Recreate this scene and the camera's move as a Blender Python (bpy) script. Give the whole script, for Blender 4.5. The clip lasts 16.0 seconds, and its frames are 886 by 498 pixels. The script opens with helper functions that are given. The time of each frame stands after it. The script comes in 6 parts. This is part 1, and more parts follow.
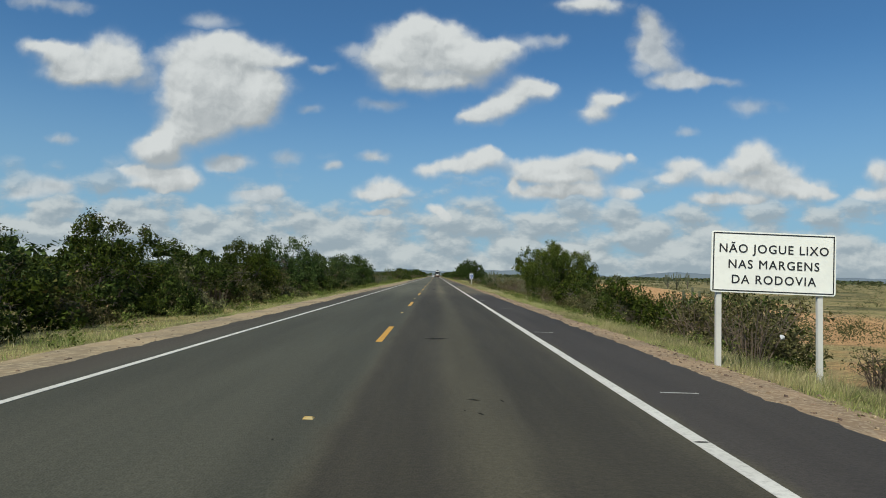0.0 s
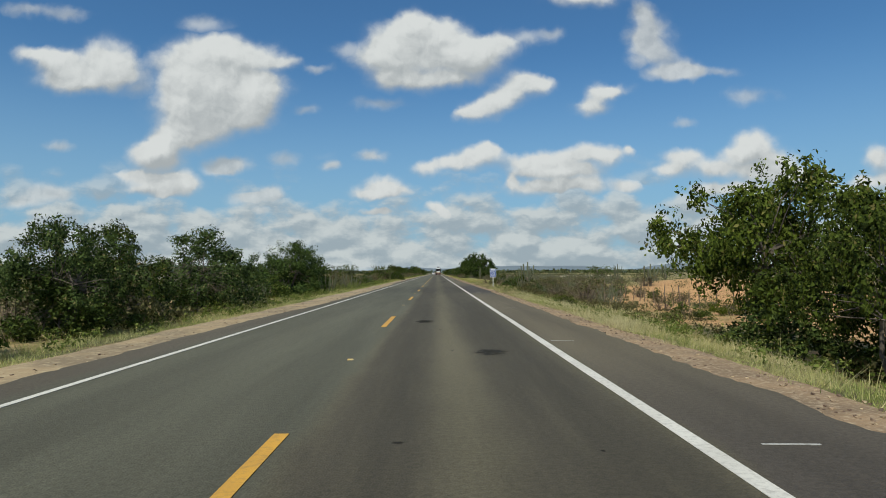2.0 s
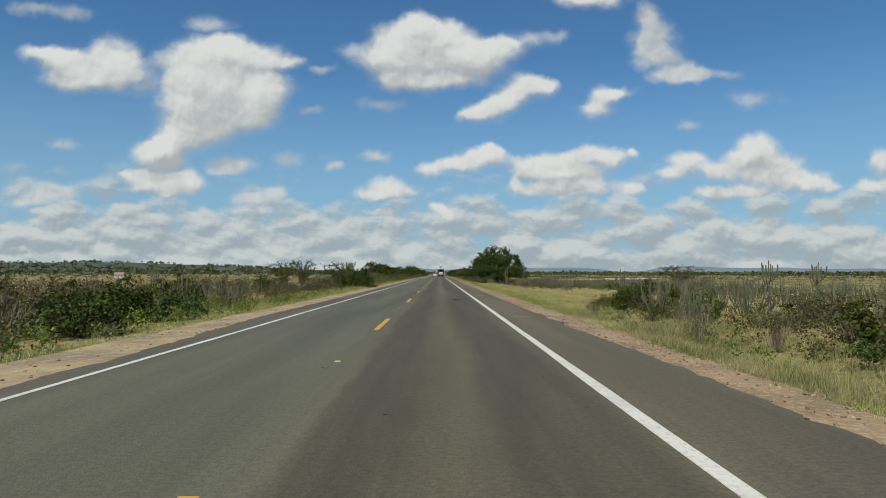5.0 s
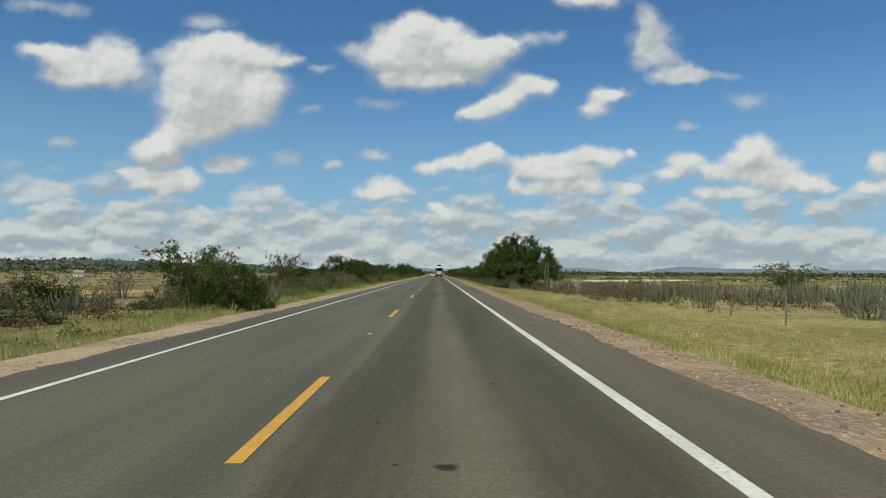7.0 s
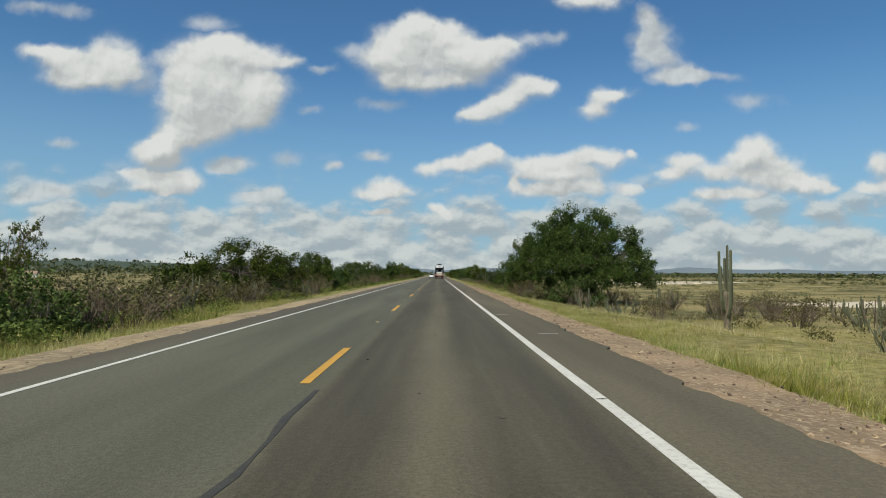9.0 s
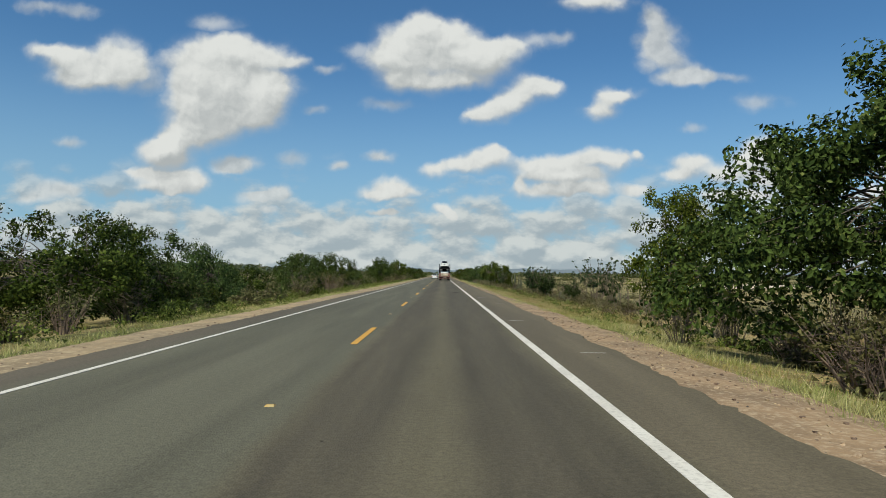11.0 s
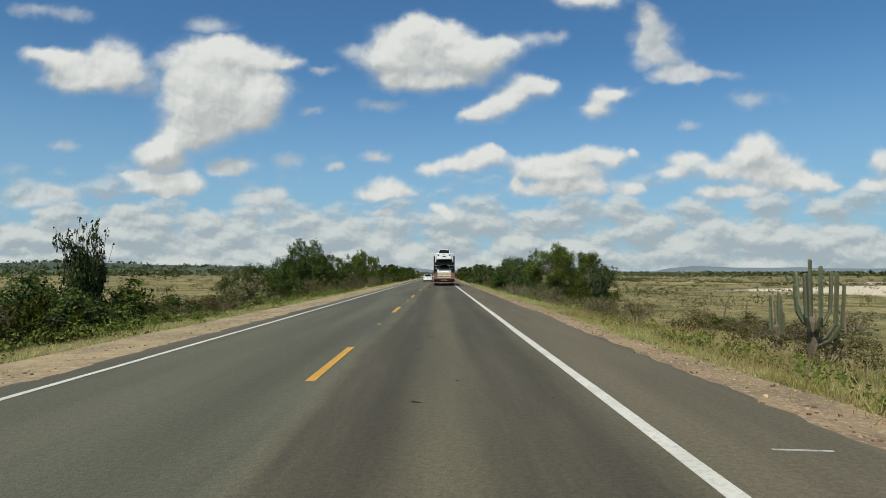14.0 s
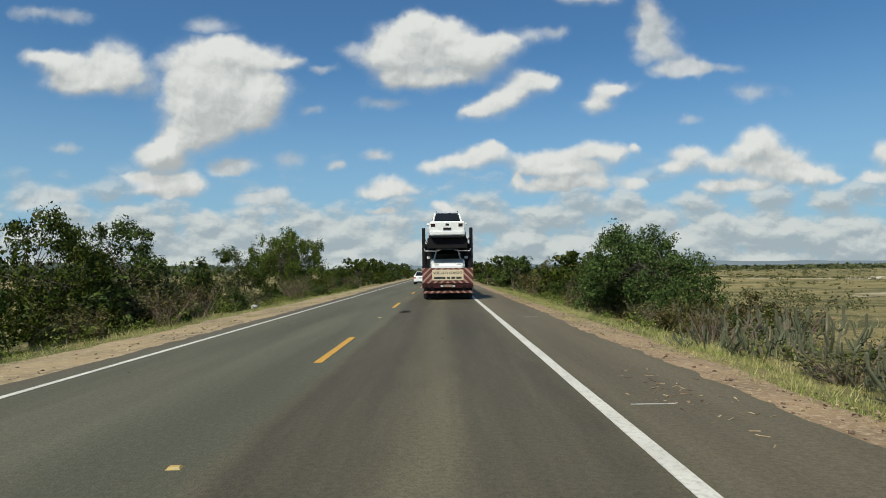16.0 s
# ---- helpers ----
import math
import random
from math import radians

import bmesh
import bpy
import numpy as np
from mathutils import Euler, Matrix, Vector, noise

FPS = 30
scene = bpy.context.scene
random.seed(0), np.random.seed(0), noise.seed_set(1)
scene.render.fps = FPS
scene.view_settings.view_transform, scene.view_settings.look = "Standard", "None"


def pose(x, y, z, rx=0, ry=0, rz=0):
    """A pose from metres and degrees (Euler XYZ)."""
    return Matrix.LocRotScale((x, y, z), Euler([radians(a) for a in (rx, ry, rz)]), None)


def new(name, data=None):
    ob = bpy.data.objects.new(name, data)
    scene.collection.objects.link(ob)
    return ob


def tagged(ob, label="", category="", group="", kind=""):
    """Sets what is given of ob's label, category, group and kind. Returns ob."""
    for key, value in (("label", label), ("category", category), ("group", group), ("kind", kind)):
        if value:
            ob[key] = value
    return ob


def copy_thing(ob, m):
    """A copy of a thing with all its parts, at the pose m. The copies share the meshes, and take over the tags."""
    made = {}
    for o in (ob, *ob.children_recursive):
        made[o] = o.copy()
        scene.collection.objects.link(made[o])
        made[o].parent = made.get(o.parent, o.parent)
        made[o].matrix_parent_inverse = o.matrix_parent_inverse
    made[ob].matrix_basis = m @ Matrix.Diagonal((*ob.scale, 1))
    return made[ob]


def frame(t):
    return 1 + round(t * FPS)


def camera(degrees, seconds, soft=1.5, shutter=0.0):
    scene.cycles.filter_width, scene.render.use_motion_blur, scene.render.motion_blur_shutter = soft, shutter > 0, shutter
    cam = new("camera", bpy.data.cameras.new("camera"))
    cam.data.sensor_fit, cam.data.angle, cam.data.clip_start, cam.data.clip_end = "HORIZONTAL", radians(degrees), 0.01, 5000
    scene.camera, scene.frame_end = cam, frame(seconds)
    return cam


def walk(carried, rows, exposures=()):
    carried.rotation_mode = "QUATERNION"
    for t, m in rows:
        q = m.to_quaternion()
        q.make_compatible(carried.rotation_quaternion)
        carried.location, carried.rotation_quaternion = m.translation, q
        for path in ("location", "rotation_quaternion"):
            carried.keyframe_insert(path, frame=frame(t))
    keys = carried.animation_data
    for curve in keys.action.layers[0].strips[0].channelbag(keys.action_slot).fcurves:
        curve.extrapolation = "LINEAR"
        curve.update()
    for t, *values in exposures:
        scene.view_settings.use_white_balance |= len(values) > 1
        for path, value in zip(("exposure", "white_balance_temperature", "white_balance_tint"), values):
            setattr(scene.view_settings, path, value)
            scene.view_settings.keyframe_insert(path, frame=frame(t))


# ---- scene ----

# ---- camera and its drive ----
cam = camera(69.51, 16.0, soft=0.9)
walk(cam, [
    (0, pose(1.095, 2.76, 1.45, 92.34, -1.17, -0.65)),
    (0.5, pose(1.17, 13.69, 1.45, 92.18, -1.08, -0.39)),
    (1.0, pose(1.232, 24.6, 1.45, 92.46, -0.25, -0.41)),
    (1.5, pose(1.275, 35.5, 1.45, 92.16, -0.02, -0.55)),
    (2.0, pose(1.304, 46.38, 1.45, 92.09, 0.31, -0.56)),
    (2.5, pose(1.311, 57.25, 1.45, 92.08, 0.1, -0.56)),
    (3.0, pose(1.351, 68.12, 1.45, 92.19, -0.43, -0.5)),
    (3.5, pose(1.426, 78.98, 1.45, 92.27, -0.26, -0.35)),
    (4.0, pose(1.475, 89.84, 1.45, 92.2, -0.14, -0.49)),
    (6.5, pose(1.403, 144.22, 1.45, 92.18, -0.08, -0.05)),
    (7.0, pose(1.377, 155.14, 1.45, 92.15, -0.41, -0.52)),
    (7.5, pose(1.367, 166.07, 1.45, 92.19, -0.98, -0.39)),
    (8.0, pose(1.414, 177.03, 1.45, 92.24, -0.51, -0.53)),
    (8.5, pose(1.524, 188.01, 1.45, 92.23, -0.35, -0.53)),
    (11, pose(1.654, 243.4, 1.45, 92.25, -0.63, -0.03)),
    (11.5, pose(1.652, 254.6, 1.45, 92.31, -0.33, 0.28)),
    (12, pose(1.611, 265.83, 1.45, 92.32, -0.49, 0.15)),
    (12.5, pose(1.515, 277.12, 1.45, 92.1, -1.25, 0.19)),
    (13, pose(1.503, 288.46, 1.45, 92.54, -0.73, 0.04)),
    (13.5, pose(1.501, 299.85, 1.45, 92.04, 0.23, -0.07)),
    (14, pose(1.563, 311.29, 1.45, 92.25, -0.02, -0.27)),
    (14.5, pose(1.606, 322.8, 1.45, 92.38, -0.23, -0.09)),
    (15, pose(1.663, 334.36, 1.45, 91.72, -0.08, -0.18)),
    (15.5, pose(1.698, 345.99, 1.45, 92.06, 0.2, -0.16)),
    (16, pose(1.826, 357.69, 1.45, 92.02, 0.7, -0.02)),
], [(0, -0.14, 6250, 6), (1.0, -0.14, 6250, 6), (2.0, -0.10, 6300, 6), (3.0, -0.08, 6350, 6), (8.5, -0.06, 6450, 6), (11.0, 0.0, 6480, 6), (16, 0.0, 6480, 6)])

# ---- world, sun ----
TO_SUN = Vector((-0.40, -0.72, 1.0)).normalized()


def link_chain(tree):
    """A short way to add nodes: add(kind, {input: value or socket}, {attribute: value}) gives the node's first output."""
    def add(kind, inputs=None, out=0, **attributes):
        node = tree.nodes.new(kind)
        for key, value in attributes.items():
            if key == "operation":
                node.operation = value
            elif key == "data_type":
                node.data_type = value
            elif key == "blend_type":
                node.blend_type = value
            elif key == "interpolation_type":
                node.interpolation_type = value
            elif key == "feature":
                node.feature = value
            elif key == "sky_type":
                node.sky_type = value
            elif key == "noise_dimensions":
                node.noise_dimensions = value
        for key, value in (inputs or {}).items():
            if isinstance(value, bpy.types.NodeSocket):
                tree.links.new(value, node.inputs[key])
            else:
                node.inputs[key].default_value = value
        return node.outputs[out]
    return add


def mapped(add, value, a, b, c=0.0, d=1.0):
    """A smooth step of value from a..b to c..d."""
    return add("ShaderNodeMapRange", {0: value, 1: a, 2: b, 3: c, 4: d}, interpolation_type="SMOOTHSTEP")


def blend(add, factor, one, two):
    return add("ShaderNodeMix", {0: factor, 6: one, 7: two}, out=2, data_type="RGBA")


# cumulus lumps: place across and up the sky ahead (tangents), half width, half height
CLOUD_WEST = ((-0.626, 0.345, 0.042, 0.016), (-0.576, 0.308, 0.057, 0.026), (-0.528, 0.337, 0.048, 0.03), (-0.501, 0.31, 0.041, 0.024), (-0.599, 0.333, 0.03, 0.017), (-0.553, 0.298, 0.049, 0.015))
CLOUD_TOWER = ((-0.36, 0.357, 0.042, 0.021), (-0.386, 0.329, 0.067, 0.034), (-0.31, 0.343, 0.061, 0.023), (-0.25, 0.33, 0.041, 0.013), (-0.336, 0.305, 0.078, 0.036), (-0.38, 0.284, 0.06, 0.039), (-0.404, 0.254, 0.045, 0.039), (-0.317, 0.267, 0.058, 0.036), (-0.284, 0.258, 0.035, 0.03), (-0.352, 0.231, 0.052, 0.03), (-0.299, 0.239, 0.033, 0.017), (-0.383, 0.21, 0.038, 0.023), (-0.423, 0.214, 0.027, 0.023), (-0.453, 0.188, 0.034, 0.019), (-0.435, 0.171, 0.04, 0.015), (-0.273, 0.287, 0.039, 0.023), (-0.422, 0.194, 0.029, 0.021), (-0.442, 0.194, 0.027, 0.017))
CLOUD_TOWER_FOOT = ((-0.471, 0.15, 0.04, 0.012), (-0.421, 0.144, 0.047, 0.016), (-0.392, 0.138, 0.023, 0.017), (-0.447, 0.133, 0.051, 0.009), (-0.42, 0.123, 0.034, 0.008))
CLOUD_CROWN = ((-0.038, 0.39, 0.03, 0.024), (-0.069, 0.365, 0.04, 0.03), (0.002, 0.376, 0.038, 0.028), (-0.091, 0.337, 0.042, 0.026), (-0.033, 0.331, 0.073, 0.038), (0.03, 0.343, 0.056, 0.038), (0.065, 0.337, 0.048, 0.032), (0.094, 0.359, 0.044, 0.021), (0.021, 0.303, 0.043, 0.012), (-0.028, 0.299, 0.039, 0.014), (-0.073, 0.303, 0.031, 0.019))
CLOUD_DRIFT = ((0.146, 0.301, 0.031, 0.016), (0.12, 0.283, 0.033, 0.018), (0.097, 0.27, 0.031, 0.016), (0.075, 0.255, 0.031, 0.015), (0.05, 0.243, 0.025, 0.011), (0.166, 0.291, 0.02, 0.013), (0.259, 0.277, 0.023, 0.022), (0.245, 0.257, 0.024, 0.013), (0.277, 0.283, 0.023, 0.011))
CLOUD_RIGHT = ((0.245, 0.432, 0.057, 0.015),)
CLOUD_SHELF = ((-0.014, 0.162, 0.025, 0.013), (0.062, 0.182, 0.034, 0.019), (0.033, 0.168, 0.034, 0.014), (0.084, 0.192, 0.019, 0.013), (0.138, 0.17, 0.038, 0.02), (0.191, 0.171, 0.044, 0.02), (0.245, 0.184, 0.034, 0.02), (0.275, 0.18, 0.025, 0.014), (0.306, 0.189, 0.011, 0.011), (0.165, 0.155, 0.049, 0.009), (0.218, 0.157, 0.044, 0.012))
CLOUD_SHELF_LOW = ((0.117, 0.139, 0.01, 0.016), (0.147, 0.13, 0.044, 0.016), (0.2, 0.134, 0.044, 0.017), (0.245, 0.134, 0.03, 0.017), (0.299, 0.13, 0.026, 0.013), (-0.089, 0.136, 0.03, 0.018), (-0.066, 0.126, 0.043, 0.012), (-0.106, 0.122, 0.03, 0.009), (-0.088, 0.095, 0.03, 0.008), (0.0, 0.098, 0.025, 0.011), (0.014, 0.087, 0.017, 0.011))
CLOUD_HEAP = ((0.393, 0.174, 0.038, 0.021), (0.366, 0.155, 0.032, 0.012), (0.505, 0.196, 0.033, 0.023), (0.474, 0.178, 0.034, 0.023), (0.541, 0.169, 0.038, 0.024), (0.442, 0.159, 0.028, 0.013), (0.496, 0.152, 0.051, 0.015), (0.433, 0.128, 0.034, 0.011), (0.487, 0.128, 0.051, 0.013), (0.56, 0.143, 0.042, 0.018), (0.585, 0.143, 0.034, 0.019), (0.617, 0.134, 0.021, 0.011), (0.703, 0.172, 0.029, 0.024), (0.675, 0.137, 0.03, 0.013), (0.72, 0.134, 0.034, 0.024))
CLOUD_SMALL = ((-0.324, 0.175, 0.034, 0.014), (-0.337, 0.162, 0.026, 0.01), (-0.283, 0.121, 0.04, 0.01), (-0.26, 0.129, 0.017, 0.013), (-0.274, 0.097, 0.038, 0.01), (-0.165, 0.17, 0.018, 0.009), (-0.103, 0.184, 0.029, 0.01), (-0.632, 0.131, 0.045, 0.021), (-0.583, 0.126, 0.034, 0.018), (-0.656, 0.112, 0.045, 0.013), (-0.283, 0.115, 0.047, 0.013), (-0.329, 0.168, 0.036, 0.014))
CLOUD_VEIL = ((-0.588, 0.41, 0.043, 0.012), (-0.642, 0.419, 0.04, 0.011), (-0.365, 0.393, 0.038, 0.015), (-0.465, 0.317, 0.042, 0.018), (-0.458, 0.292, 0.044, 0.018), (-0.236, 0.18, 0.025, 0.012), (-0.206, 0.258, 0.022, 0.009), (0.133, 0.37, 0.045, 0.015), (-0.086, 0.266, 0.048, 0.012), (-0.134, 0.352, 0.034, 0.015), (0.288, 0.288, 0.028, 0.01), (0.326, 0.338, 0.024, 0.016), (0.443, 0.314, 0.041, 0.009), (0.497, 0.276, 0.046, 0.016), (0.393, 0.236, 0.022, 0.008), (-0.189, 0.324, 0.028, 0.009), (0.182, 0.382, 0.025, 0.011), (-0.59, 0.199, 0.025, 0.009), (0.334, 0.091, 0.048, 0.013), (0.452, 0.077, 0.037, 0.017), (0.434, 0.049, 0.058, 0.01), (0.593, 0.061, 0.048, 0.016), (0.621, 0.103, 0.045, 0.013), (0.218, 0.097, 0.032, 0.013), (-0.591, 0.082, 0.017, 0.011))
CLOUD_WISP = ((0.331, 0.413, 0.019, 0.022), (0.349, 0.384, 0.033, 0.028), (0.323, 0.372, 0.024, 0.019), (0.364, 0.342, 0.032, 0.023), (0.362, 0.313, 0.03, 0.012), (0.403, 0.324, 0.028, 0.016), (0.335, 0.354, 0.023, 0.019), (0.38, 0.32, 0.032, 0.013), (0.425, 0.314, 0.028, 0.009))


def cloud_field(clouds):
    """Sums soft lumps: how deep a place lies in cloud, and how high within its own lumps."""
    tree = bpy.data.node_groups.new("cloud_field", "ShaderNodeTree")
    tree.interface.new_socket("place", in_out="INPUT", socket_type="NodeSocketVector")
    tree.interface.new_socket("depth", in_out="OUTPUT", socket_type="NodeSocketFloat")
    tree.interface.new_socket("height", in_out="OUTPUT", socket_type="NodeSocketVector")
    add = link_chain(tree)
    source = tree.nodes.new("NodeGroupInput").outputs[0]
    depth, lift = 0.0, (0.0, 0.0, 0.0)
    for lumps in clouds:
        for u, v, a, b in lumps:
            off = add("ShaderNodeVectorMath", {0: source, 1: (1 / a, 1 / b, 0), 2: (-u / a, -v / b, 0)}, operation="MULTIPLY_ADD")
            far = add("ShaderNodeVectorMath", {0: off, 1: off}, out=1, operation="DOT_PRODUCT")
            weight = add("ShaderNodeMath", {0: 0.24, 1: far}, operation="POWER")
            depth = add("ShaderNodeMath", {0: depth, 1: weight}, operation="ADD")
            part_lift = add("ShaderNodeVectorMath", {0: off, 3: weight}, operation="SCALE")
            lift = add("ShaderNodeVectorMath", {0: lift, 1: part_lift}, operation="ADD")
    ends = tree.nodes.new("NodeGroupOutput")
    tree.links.new(depth, ends.inputs[0])
    tree.links.new(lift, ends.inputs[1])
    return tree


def build_world():
    world = bpy.data.worlds.new("sky")
    world.use_nodes = True
    scene.world = world
    tree = world.node_tree
    tree.nodes.clear()
    add = link_chain(tree)
    sky = add("ShaderNodeTexSky", sky_type="NISHITA")
    node = sky.node
    node.sun_disc = False
    node.sun_elevation = math.asin(TO_SUN.z)
    node.sun_rotation = math.atan2(TO_SUN.x, TO_SUN.y)
    node.air_density, node.dust_density, node.ozone_density = SKY_AIR
    way = add("ShaderNodeTexCoord")
    xyz = tree.nodes.new("ShaderNodeSeparateXYZ")
    tree.links.new(way, xyz.inputs[0])
    x, y, z = xyz.outputs
    ahead = add("ShaderNodeMath", {0: y, 1: 0.1}, operation="MAXIMUM")
    u = add("ShaderNodeMath", {0: x, 1: ahead}, operation="DIVIDE")
    v = add("ShaderNodeMath", {0: z, 1: ahead}, operation="DIVIDE")
    flat = add("ShaderNodeCombineXYZ", {0: u, 1: v})
    # ragged outlines: two scales of swirl
    swirl = add("ShaderNodeTexNoise", {"Vector": flat, "Scale": 22.0, "Detail": 3.0}, out=1)
    curl = add("ShaderNodeTexNoise", {"Vector": flat, "Scale": 48.0, "Detail": 4.0, "Roughness": 0.5}, out=1)
    moved = add("ShaderNodeVectorMath", {0: swirl, 1: (0.026, 0.02, 0), 2: (-0.013, -0.01, 0)}, operation="MULTIPLY_ADD")
    fine = add("ShaderNodeVectorMath", {0: curl, 1: (0.013, 0.01, 0), 2: (-0.0065, -0.005, 0)}, operation="MULTIPLY_ADD")
    warped = add("ShaderNodeVectorMath", {0: add("ShaderNodeVectorMath", {0: flat, 1: moved}, operation="ADD"), 1: fine}, operation="ADD")

    def lumps_at(field, place):
        group = tree.nodes.new("ShaderNodeGroup")
        group.node_tree = field
        tree.links.new(place, group.inputs[0])
        split = tree.nodes.new("ShaderNodeSeparateXYZ")
        tree.links.new(group.outputs[1], split.inputs[0])
        solid = add("ShaderNodeMath", {0: group.outputs[0], 1: 0.02}, operation="MAXIMUM")
        return group.outputs[0], add("ShaderNodeMath", {0: split.outputs[1], 1: solid}, operation="DIVIDE")

    cumulus = cloud_field((CLOUD_WEST, CLOUD_TOWER, CLOUD_TOWER_FOOT, CLOUD_CROWN, CLOUD_DRIFT, CLOUD_RIGHT, CLOUD_SHELF, CLOUD_SHELF_LOW, CLOUD_HEAP))
    depth, level = lumps_at(cumulus, warped)
    depth_above = lumps_at(cumulus, add("ShaderNodeVectorMath", {0: warped, 1: (-0.008, 0.024, 0)}, operation="ADD"))[0]
    veil_depth = lumps_at(cloud_field((CLOUD_VEIL,)), warped)[0]
    wisp_depth = lumps_at(cloud_field((CLOUD_WISP, CLOUD_SMALL)), warped)[0]
    puffs = add("ShaderNodeTexNoise", {"Vector": warped, "Scale": 17.0, "Detail": 5.0, "Roughness": 0.5})
    puffs_up = add("ShaderNodeTexNoise", {"Vector": add("ShaderNodeVectorMath", {0: warped, 1: (-0.005, 0.008, 0)}, operation="ADD"), "Scale": 17.0, "Detail": 5.0, "Roughness": 0.5})
    rough = add("ShaderNodeMath", {0: puffs, 1: 1.15, 2: -0.575}, operation="MULTIPLY_ADD")
    # crisp crowns, undersides that fray into the blue
    crisp = mapped(add, level, -0.7, 0.45, 1.5, 0.74)
    heap = mapped(add, add("ShaderNodeMath", {0: depth, 1: rough}, operation="ADD"), 0.0, crisp)
    heap = add("ShaderNodeMath", {0: heap, 1: mapped(add, depth, 0.0, 0.26)}, operation="MULTIPLY")
    frayed = add("ShaderNodeMath", {0: puffs, 1: 1.6, 2: add("ShaderNodeMath", {0: veil_depth, 1: -0.8}, operation="ADD")}, operation="MULTIPLY_ADD")
    thin = add("ShaderNodeMath", {0: mapped(add, frayed, 0.0, 1.3, 0.0, 0.62), 1: mapped(add, veil_depth, 0.02, 0.2)}, operation="MULTIPLY")
    streaked = add("ShaderNodeMath", {0: puffs, 1: 1.4, 2: add("ShaderNodeMath", {0: wisp_depth, 1: -0.7}, operation="ADD")}, operation="MULTIPLY_ADD")
    wisps = add("ShaderNodeMath", {0: mapped(add, streaked, 0.0, 1.25, 0.0, 0.86), 1: mapped(add, wisp_depth, 0.02, 0.2)}, operation="MULTIPLY")
    heap = add("ShaderNodeMath", {0: heap, 1: add("ShaderNodeMath", {0: thin, 1: wisps}, operation="MAXIMUM")}, operation="MAXIMUM")
    # low cumulus in rows towards the horizon
    wavy = add("ShaderNodeVectorMath", {0: flat, 1: fine}, operation="ADD")

    def billows(place):
        squashed = add("ShaderNodeVectorMath", {0: place, 1: (15.0, 27.0, 0)}, operation="MULTIPLY")
        cells = add("ShaderNodeTexVoronoi", {"Vector": squashed, "Scale": 1.0, "Smoothness": 0.6}, feature="SMOOTH_F1")
        grain = add("ShaderNodeTexNoise", {"Vector": squashed, "Scale": 1.1, "Detail": 6.0, "Roughness": 0.55})
        return add("ShaderNodeMath", {0: grain, 1: 0.7, 2: add("ShaderNodeMath", {0: cells, 1: -0.6, 2: 0.42}, operation="MULTIPLY_ADD")}, operation="MULTIPLY_ADD")

    rows = billows(wavy)
    rows_above = billows(add("ShaderNodeVectorMath", {0: wavy, 1: (-0.004, 0.008, 0)}, operation="ADD"))
    lift = add("ShaderNodeMath", {0: v, 1: -3.0, 2: 0.36}, operation="MULTIPLY_ADD")
    low = mapped(add, add("ShaderNodeMath", {0: rows, 1: lift}, operation="ADD"), 0.36, 0.62)
    low = add("ShaderNodeMath", {0: low, 1: mapped(add, v, 0.21, 0.09)}, operation="MULTIPLY")
    low = add("ShaderNodeMath", {0: low, 1: 0.9}, operation="MULTIPLY")
    front = mapped(add, y, 0.25, 0.5)
    ahead_mask = add("ShaderNodeMath", {0: add("ShaderNodeMath", {0: heap, 1: low}, operation="MAXIMUM"), 1: front}, operation="MULTIPLY")
    # the same fair-weather clouds over the rest of the sky
    height = add("ShaderNodeMath", {0: z, 1: 0.14}, operation="MAXIMUM")
    over = add("ShaderNodeVectorMath", {0: way, 1: add("ShaderNodeCombineXYZ", {0: height, 1: height, 2: 1.0})}, operation="DIVIDE")
    field_over = add("ShaderNodeTexNoise", {"Vector": over, "Scale": 1.7, "Detail": 7.0, "Roughness": 0.55})
    rest = add("ShaderNodeMath", {0: mapped(add, field_over, 0.5, 0.62), 1: mapped(add, front, 1.0, 0.0)}, operation="MULTIPLY")
    mask = add("ShaderNodeMath", {0: ahead_mask, 1: rest}, operation="MAXIMUM")
    mask = add("ShaderNodeMath", {0: mask, 1: mapped(add, z, -0.01, 0.01)}, operation="MULTIPLY")
    # sunlit tops, grey undersides
    shade = add("ShaderNodeMath", {0: puffs, 1: puffs_up}, operation="SUBTRACT")
    shade = add("ShaderNodeMath", {0: shade, 1: 2.0, 2: add("ShaderNodeMath", {0: level, 1: 0.4, 2: 0.5}, operation="MULTIPLY_ADD")}, operation="MULTIPLY_ADD")
    slope = add("ShaderNodeMath", {0: depth, 1: depth_above}, operation="SUBTRACT")
    shade = add("ShaderNodeMath", {0: slope, 1: 0.3, 2: shade}, operation="MULTIPLY_ADD")
    tone = blend(add, mapped(add, shade, 0.0, 1.0), CLOUD_GREY, CLOUD_WHITE)
    crest = add("ShaderNodeMath", {0: rows, 1: rows_above}, operation="SUBTRACT")
    tone_low = blend(add, mapped(add, crest, -0.11, 0.13), CLOUD_LOW_GREY, CLOUD_LOW_WHITE)
    use_low = mapped(add, add("ShaderNodeMath", {0: low, 1: heap}, operation="SUBTRACT"), -0.25, 0.25)
    tone = blend(add, use_low, tone, tone_low)
    clear = add("ShaderNodeBackground", {"Color": add("ShaderNodeVectorMath", {0: sky, 1: SKY_TINT}, operation="MULTIPLY"), "Strength": SKY_STRENGTH})
    cloud = add("ShaderNodeBackground", {"Color": tone, "Strength": 1.0})
    # haze towards the horizon
    haze = add("ShaderNodeBackground", {"Color": HAZE, "Strength": 1.0})
